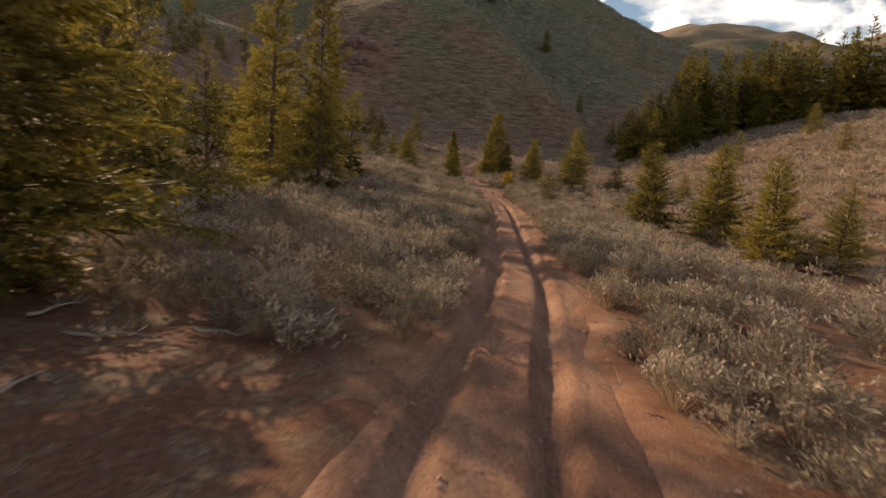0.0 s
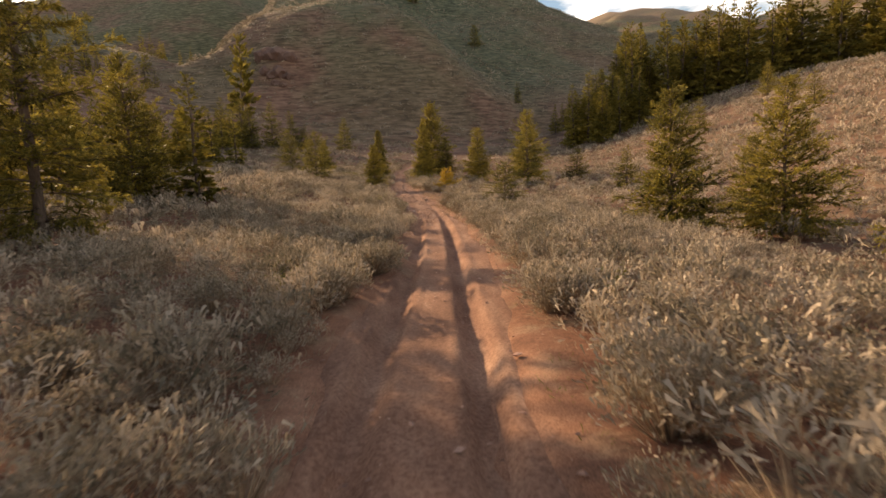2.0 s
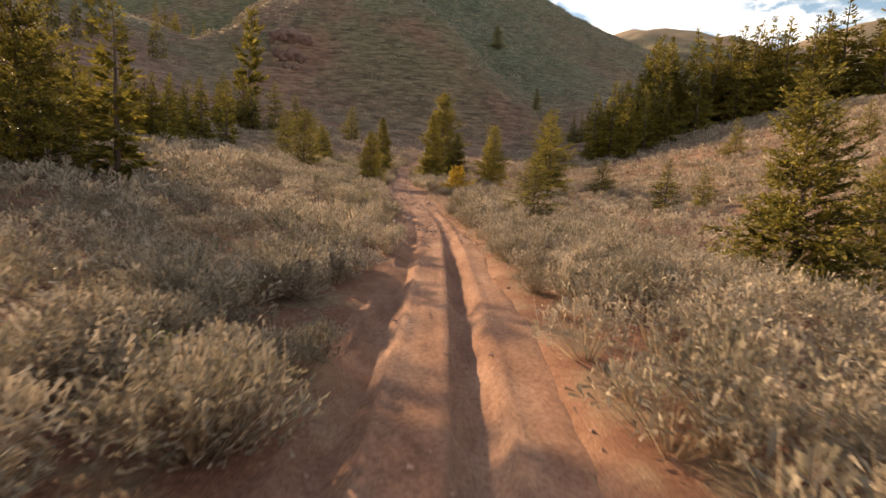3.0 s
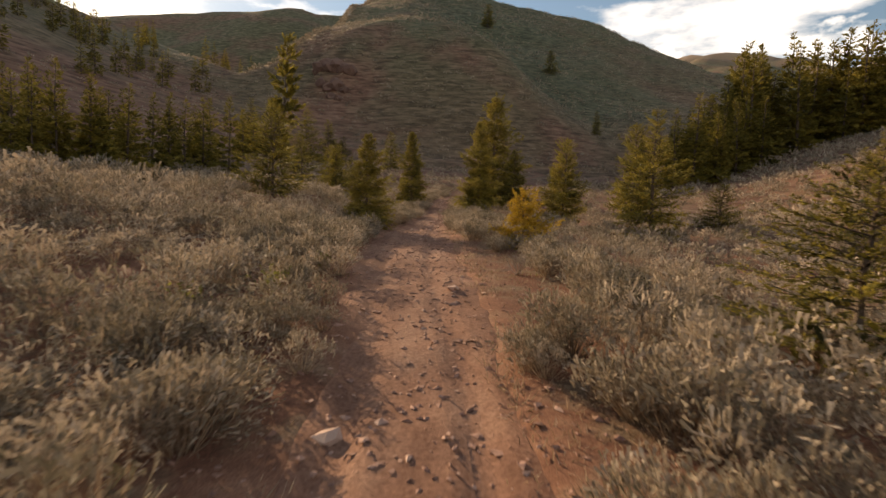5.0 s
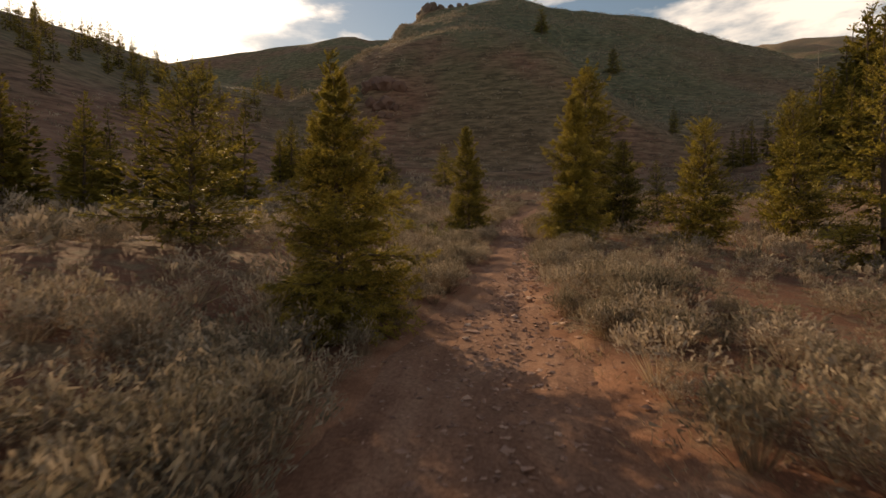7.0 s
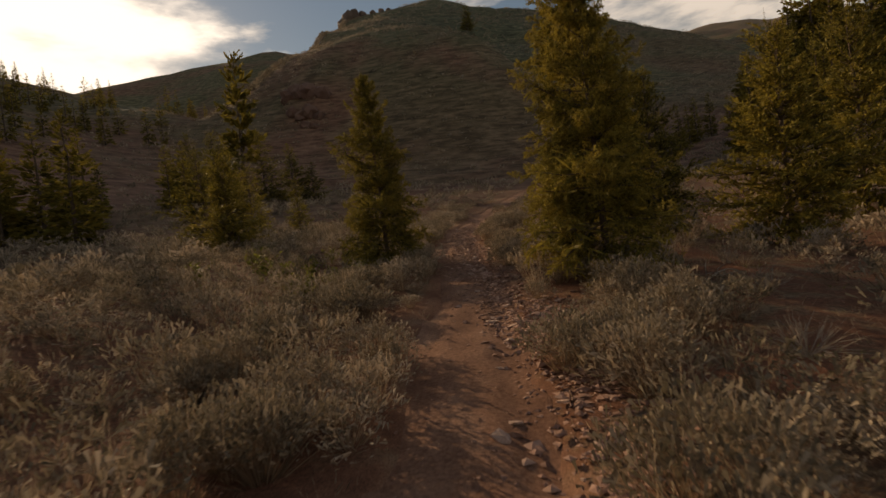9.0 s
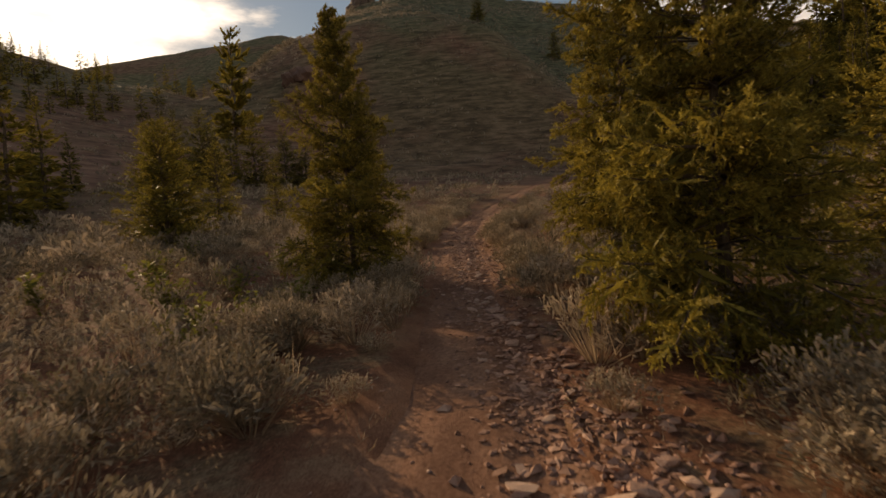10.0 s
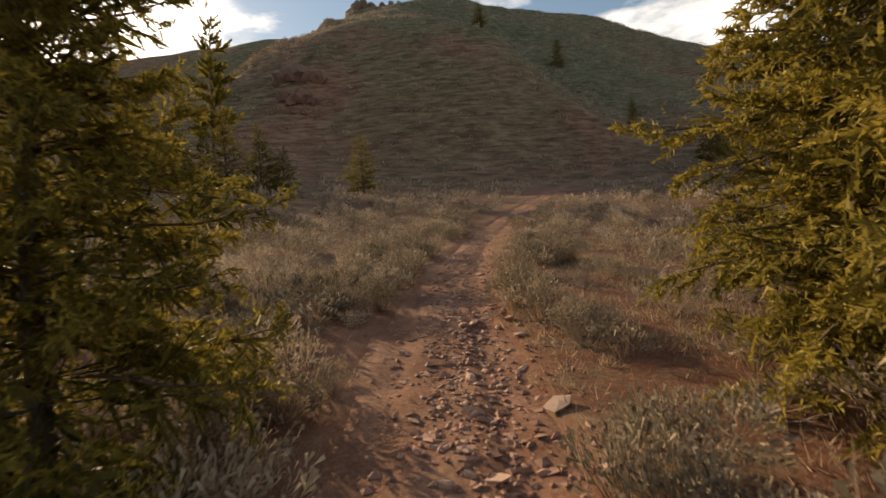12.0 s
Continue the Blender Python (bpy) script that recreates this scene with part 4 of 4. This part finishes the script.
def lay_stone(x, y, size, label="pinkish-brown loose stone on the dirt track"):
    ob = new("stone", STONES[int(g.integers(8))])
    z = float(track_level(np.array([x]), np.array([y]))[0])
    ob.matrix_basis = Matrix.LocRotScale((x, y, z + size * 0.15), Euler((g.uniform(-0.3, 0.3), g.uniform(-0.3, 0.3), g.uniform(0, 6.28))), (size,) * 3)
    tagged(ob, label, "stone", "stones on the track")


def rubble_spot():
    """Most loose stone lies in the washed-out strip of the upper track."""
    y = float(g.choice([g.uniform(40, 66), g.uniform(62, 78), g.uniform(70, 80), g.uniform(74, 106), g.uniform(76, 98), g.uniform(76, 92)]))
    mid = 0.25 + (0.95 * math.exp(-((y - 75) / 5.5) ** 2)) if y > 66 else 0.15
    return float(road_x(y)) + float(np.clip(g.normal(mid, 0.38 if y > 66 else 0.8), -1.8, 2.6 if abs(y - 57) < 8 else 1.9)), y


for k in range(285):
    x, y = rubble_spot()
    lay_stone(x, y, float(np.clip(g.lognormal(-2.95 if y > 64 else -3.5, 0.38), 0.02, 0.11)))
lay_stone(4.85, 51.9, 0.15, "pale blocky stone lying on the dirt track")
for x, y, s in [(3.17, 45.2, 0.13), (3.76, 46.7, 0.12), (5.78, 42.1, 0.14), (3.58, 45.5, 0.10), (5.2, 91.0, 0.09), (5.25, 90.1, 0.08), (6.45, 78.1, 0.13), (-1.9, 77.1, 0.08), (-1.6, 77.3, 0.07), (-2.3, 76.8, 0.07)]:
    lay_stone(x, y, s, "pale stone lying at the side of the track")
lay_stone(5.35, 86.6, 0.09, "pale rounded stone at the edge of the track")

# small rubble and grit, too many to count
grit = Pile()
octa_v = np.array([(1, 0, 0), (-1, 0, 0), (0, 1, 0), (0, -1, 0), (0, 0, 0.7), (0, 0, -0.7)], float)
octa_f = np.array([(0, 2, 4), (2, 1, 4), (1, 3, 4), (3, 0, 4), (2, 0, 5), (1, 2, 5), (3, 1, 5), (0, 3, 5)])
for k in range(12500):
    x, y = rubble_spot() if k < 7400 else (0.0, 0.0)
    if k >= 7400:
        # the rest lies thinly along the whole track, and thicker on the gravelly bend
        y = float(g.uniform(2, 108)) if k < 9500 else float(g.uniform(41, 63))
        x = float(road_x(y)) + (float(g.normal(0, 1.3)) if k < 9500 else float(g.normal(0.9, 1.7)))
    s = float(np.clip(g.lognormal(-3.55 if k < 7400 else -4.1 if k < 9500 else -4.25, 0.42), 0.008, 0.06))
    a = g.uniform(0, 6.28)
    v = octa_v * (s * g.uniform(0.9, 1.7), s * g.uniform(0.6, 1.1), s * g.uniform(0.35, 0.8)) * g.uniform(0.7, 1.35, (6, 1)) + g.normal(size=(6, 3)) * 0.15 * s
    v = np.column_stack([v[:, 0] * math.cos(a) - v[:, 1] * math.sin(a), v[:, 0] * math.sin(a) + v[:, 1] * math.cos(a), v[:, 2]])
    grit.add(v + (x, y, 0), octa_f, 0.0)
v, f, t = grit.arrays()
v[:, 2] += np.repeat(track_level(v[:, 0].reshape(-1, 6).mean(1), v[:, 1].reshape(-1, 6).mean(1)), 6) + 0.006
tagged(new("rubble", mesh_of("rubble", v, f, M_STONE)), "scattered small pinkish rubble and grit", "rubble", kind="stuff")


# ---- dry grass and herbs between the shrubs ----
def tuft_field(name, label, category, material, count, box, seed, blades_each, height, spread_r, keep):
    g = np.random.default_rng(seed)
    x, y = g.uniform(box[0], box[1], count), g.uniform(box[2], box[3], count)
    k = keep(x, y)
    x, y = x[k], y[k]
    n = len(x) * blades_each
    cx, cy = np.repeat(x, blades_each), np.repeat(y, blades_each)
    a, r = g.uniform(0, 6.28, n), spread_r * np.sqrt(g.random(n))
    bx, by = cx + r * np.cos(a), cy + r * np.sin(a)
    base = np.column_stack([bx, by, ground_z(bx, by) - 0.02])
    way = unit(np.column_stack([np.cos(a) * 0.6, np.sin(a) * 0.6, np.full(n, 0.7)]) + g.normal(size=(n, 3)) * 0.35)
    way[:, 2] = np.abs(way[:, 2])
    ln = height * g.uniform(0.4, 1.3, n)
    p = Pile()
    p.add(*blades(base, way, ln, ln * 0.07 + 0.004, g), np.repeat(g.uniform(0, 0.4, n), 3))
    tagged(new(name, p.mesh(name, material)), label, category, kind="stuff")


def beside(x, y, inner, outer):
    u = x - road_x(y)
    gap = np.abs(u) - track_half(y, np.where(u < 0, 0.0, 1.0))
    return (gap > inner) & (gap < outer)


tuft_field("dry_grass", "short dry straw-coloured grass and twig litter", "dry grass", M_DRYSTEM, 15000, (-9, 16, 1, 110), 91, 7, 0.11, 0.15,
           lambda x, y: beside(x, y, 0.0, 5.0) & ((fbm(x / 2.2, y / 2.2, 66, 3) > -0.25) | ((x > road_x(y)) & (np.abs(y - 93) < 8)) | ((x > road_x(y)) & (np.abs(y - 55) < 8))))
tuft_field("green_grass", "low patches of yellow-green spring grass", "grass", M_GREEN, 6000, (-6, 16, 3, 115), 92, 12, 0.10, 0.17,
           lambda x, y: beside(x, y, 0.15, 6.0) & ((fbm(x / 3.5, y / 3.5, 67, 3) > 0.38) | ((x - road_x(y) > 1) & (y > 87) & (y < 100) & (fbm(x / 1.5, y / 1.5, 69, 2) > -0.25))))


tuft_field("verge_grass", "matted straw-brown grass and weeds on the open verge", "dry grass", M_DRYSTEM, 5200, (4, 13, 83, 104), 93, 11, 0.15, 0.16,
           lambda x, y: beside(x, y, 0.05, 6.0) & (x > road_x(y)) & (fbm(x / 1.2, y / 1.2, 70, 2) > -0.55))


tuft_field("verge_weeds", "low straw-brown weeds and twigs on the gravelly bend", "dry grass", M_DRYSTEM, 3600, (4, 12, 40, 64), 94, 10, 0.13, 0.15,
           lambda x, y: beside(x, y, -0.25, 5.0) & (x > road_x(y)) & (fbm(x / 1.1, y / 1.1, 73, 2) > -0.35))


def leafy_herb(x, y, size, seed):
    """A spring herb: a loose clump of upright stems with broad soft leaves."""
    r = np.random.default_rng(seed)
    root = new("leafy_herb")
    root.matrix_basis = pose(x, y, float(ground_z(x, y)) - 0.01, 0, 0, float(r.uniform(0, 360)))
    n = 16
    tip = np.column_stack([r.normal(size=(n, 2)) * 0.28 * size, r.uniform(0.5, 1.0, n) * size])
    stem, leaf = Pile(), Pile()
    stem.add(*blades(np.zeros((n, 3)), unit(tip), np.linalg.norm(tip, axis=1), np.full(n, 0.012), r), 0.2)
    k = 9
    t = np.tile(np.linspace(0.35, 1.0, k), n)[:, None]
    base = np.repeat(tip, k, 0) * t
    way = unit(np.column_stack([r.normal(size=(n * k, 2)), r.uniform(0.1, 0.9, n * k)]))
    ln = size * r.uniform(0.10, 0.2, n * k)
    leaf.add(*lozenges(base, way, ln, ln * 0.45, r), np.repeat(r.uniform(0, 0.5, n * k), 4))
    part("foliage", leaf.mesh("foliage", M_GREEN), root)
    part("stalk_tuft", stem.mesh("stalk_tuft", M_GREEN), root)
    tagged(root, "yellow-green leafy herb among the sagebrush", "herb", "leafy herbs")


for k, (x, y, sz) in enumerate([(-2.2, 85.2, 0.7), (-0.3, 87.3, 0.6), (0.5, 86.3, 0.55), (-3.0, 88.2, 0.7), (1.9, 50.9, 0.5), (-1.1, 21.1, 0.6), (0.4, 27.5, 0.55), (0.1, 28.6, 0.5), (-1.6, 22.4, 0.5),
                                (2.3, 91.6, 0.4), (2.0, 93.0, 0.45), (0.0, 81.6, 0.5), (1.0, 30.6, 0.5), (5.8, 26.4, 0.5), (2.2, 53.0, 0.45), (1.3, 49.4, 0.5), (0.3, 81.9, 0.7), (-0.6, 82.8, 0.75), (0.9, 82.4, 0.6), (-1.4, 83.6, 0.8), (1.3, 83.6, 0.6), (-0.2, 84.4, 0.7), (0.7, 81.0, 0.55), (-2.6, 82.6, 0.8)]):
    leafy_herb(x, y, sz, 990 + k)


# ---- deadwood ----
def dead_branch(x, y, length, turn, seed, label):
    r = np.random.default_rng(seed)
    q = np.linspace(0, 1, 8)
    spine = np.column_stack([length * (q - 0.5), 0.12 * length * np.cumsum(r.normal(size=8)) * 0.3, 0.05 + 0.10 * length * np.abs(np.sin(q * 5 + seed)) * q])
    p = Wood(spine, 0.028 * (1 - 0.75 * q), 6)
    for k in range(7):
        i = int(r.integers(2, 7))
        w = unit(np.array([r.uniform(-0.2, 0.8), r.normal(), r.uniform(0.0, 0.7)]))
        l = length * r.uniform(0.15, 0.4)
        bend = unit(r.normal(size=3)) * 0.15 * l
        p.sprout(i, r.uniform(0, 6.28), [spine[i], spine[i] + w * l * 0.5 + bend, spine[i] + w * l], [0.014, 0.010, 0.003])
    ob = new("fallen_branch", p.mesh("fallen_branch", M_DEAD))
    ob.matrix_basis = pose(x, y, float(ground_z(x, y)), 0, 0, turn)
    tagged(ob, label, "branch", "fallen branches")


for k, (x, y, l, a) in enumerate([(-4.05, 9.2, 0.9, 10), (-2.9, 9.45, 0.7, -15), (-4.5, 12.6, 0.9, 40), (-3.75, 7.5, 0.6, 70), (-4.9, 9.6, 0.7, 60), (6.95, 78.8, 0.8, 20), (7.2, 79.0, 0.7, 95), (-0.1, 81.6, 0.8, 30), (1.2, 30.0, 1.0, 50),
                                  (8.0, 78.0, 1.3, 30), (6.6, 84.4, 1.0, 75), (8.6, 82.5, 1.2, -30), (0.6, 80.5, 1.0, 20), (1.2, 47.0, 1.1, -25), (-1.0, 54.5, 1.0, 15)]):
    dead_branch(x, y, l, a, 950 + k, "grey weathered fallen branch with twigs on the soil")


def twig_shrub(x, y, size, seed):
    """A leafless shrub of many thin forking twigs."""
    r = np.random.default_rng(seed)
    p = Pile()
    for k in range(26):
        w = unit(np.array([r.normal(), r.normal(), r.uniform(0.5, 1.8)]))
        l = size * r.uniform(0.6, 1.1)
        mid = w * l * 0.5 + r.normal(size=3) * 0.05 * size
        end = w * l + r.normal(size=3) * 0.10 * size
        p.add(*tube([(0, 0, -0.02), mid, end], [0.005, 0.004, 0.0015], 3))
        for j in range(3):
            e = mid + (end - mid) * r.random() + unit(w + r.normal(size=3) * 0.6) * l * r.uniform(0.2, 0.4)
            p.add(*tube([mid, (mid + e) / 2 + r.normal(size=3) * 0.01, e], [0.003, 0.002, 0.001], 3))
    ob = new("bare_shrub", p.mesh("bare_shrub", M_DEAD))
    ob.matrix_basis = pose(x, y, float(ground_z(x, y)), 0, 0, float(r.uniform(0, 360)))
    tagged(ob, "leafless brown shrub of thin forking twigs", "shrub", "bare shrubs")


g = np.random.default_rng(44)
for k, (x, y) in enumerate([(6.6, 90.5), (7.4, 91.6), (6.9, 93.0), (8.2, 93.4), (7.6, 89.0), (8.9, 85.4), (9.4, 80.0), (8.4, 77.2), (7.2, 74.6), (1.9, 33.5), (7.0, 60.0), (8.2, 62.0), (1.4, 58.0), (0.8, 52.0), (5.9, 89.4), (6.3, 92.0), (6.0, 94.4), (7.7, 95.0), (6.8, 87.2), (6.5, 55.2), (7.6, 56.6), (6.2, 53.4)]):
    twig_shrub(x, y, float(g.uniform(0.32, 0.55)), 970 + k)


# ---- rock on the hill ----
def boulder(seed, r, material):
    g = np.random.default_rng(seed)
    bm = bmesh.new()
    bmesh.ops.create_icosphere(bm, subdivisions=2, radius=1.0)
    off = Vector(g.uniform(-50, 50, 3))
    for v in bm.verts:
        k = 1 + 0.45 * noise.noise(v.co * 1.3 + off) + 0.2 * noise.noise(v.co * 3.1 + off)
        v.co = Vector((v.co.x * k * r[0], v.co.y * k * r[1], v.co.z * k * r[2]))
    me = bpy.data.meshes.new("boulder")
    bm.to_mesh(me)
    bm.free()
    me.materials.append(material)
    return me


def rock_group(spots, seed, label, group, material):
    g = np.random.default_rng(seed)
    for x, y, s in spots:
        ob = new("crag_rock", boulder(int(g.integers(9999)), (s * g.uniform(0.8, 1.3), s, s * g.uniform(0.8, 1.2)), material))
        ob.matrix_basis = pose(x, y, float(ground_z(x, y)) - (0.0 if material is M_OUTCROP else -0.1) * s, 0, 0, float(g.uniform(0, 360)))
        tagged(ob, label, "rock", group)


rock_group([(-66, 507, 5), (-61, 506, 6), (-56, 508, 5), (-70, 504, 3.5), (-76, 496, 3), (-83, 492, 2.5), (-48, 508, 3), (-40, 510, 2.6), (-33, 511, 3), (-27, 512, 2.2)], 61,
           "dark craggy rock on the hill crest", "crag rocks", M_CRAG)
rock_group([(-45, 241, 2.6), (-42, 241.5, 3.1), (-39, 241.5, 3.2), (-36, 240.5, 3.0), (-33, 239.5, 2.4), (-43.5, 237, 2.2), (-40, 236.5, 2.8), (-37, 236, 2.6), (-34.2, 235.5, 2.0), (-38.5, 232.5, 1.6), (-35.5, 231.5, 1.3)], 62,
           "dark reddish rock outcrop on the spur", "outcrop rocks", M_OUTCROP)
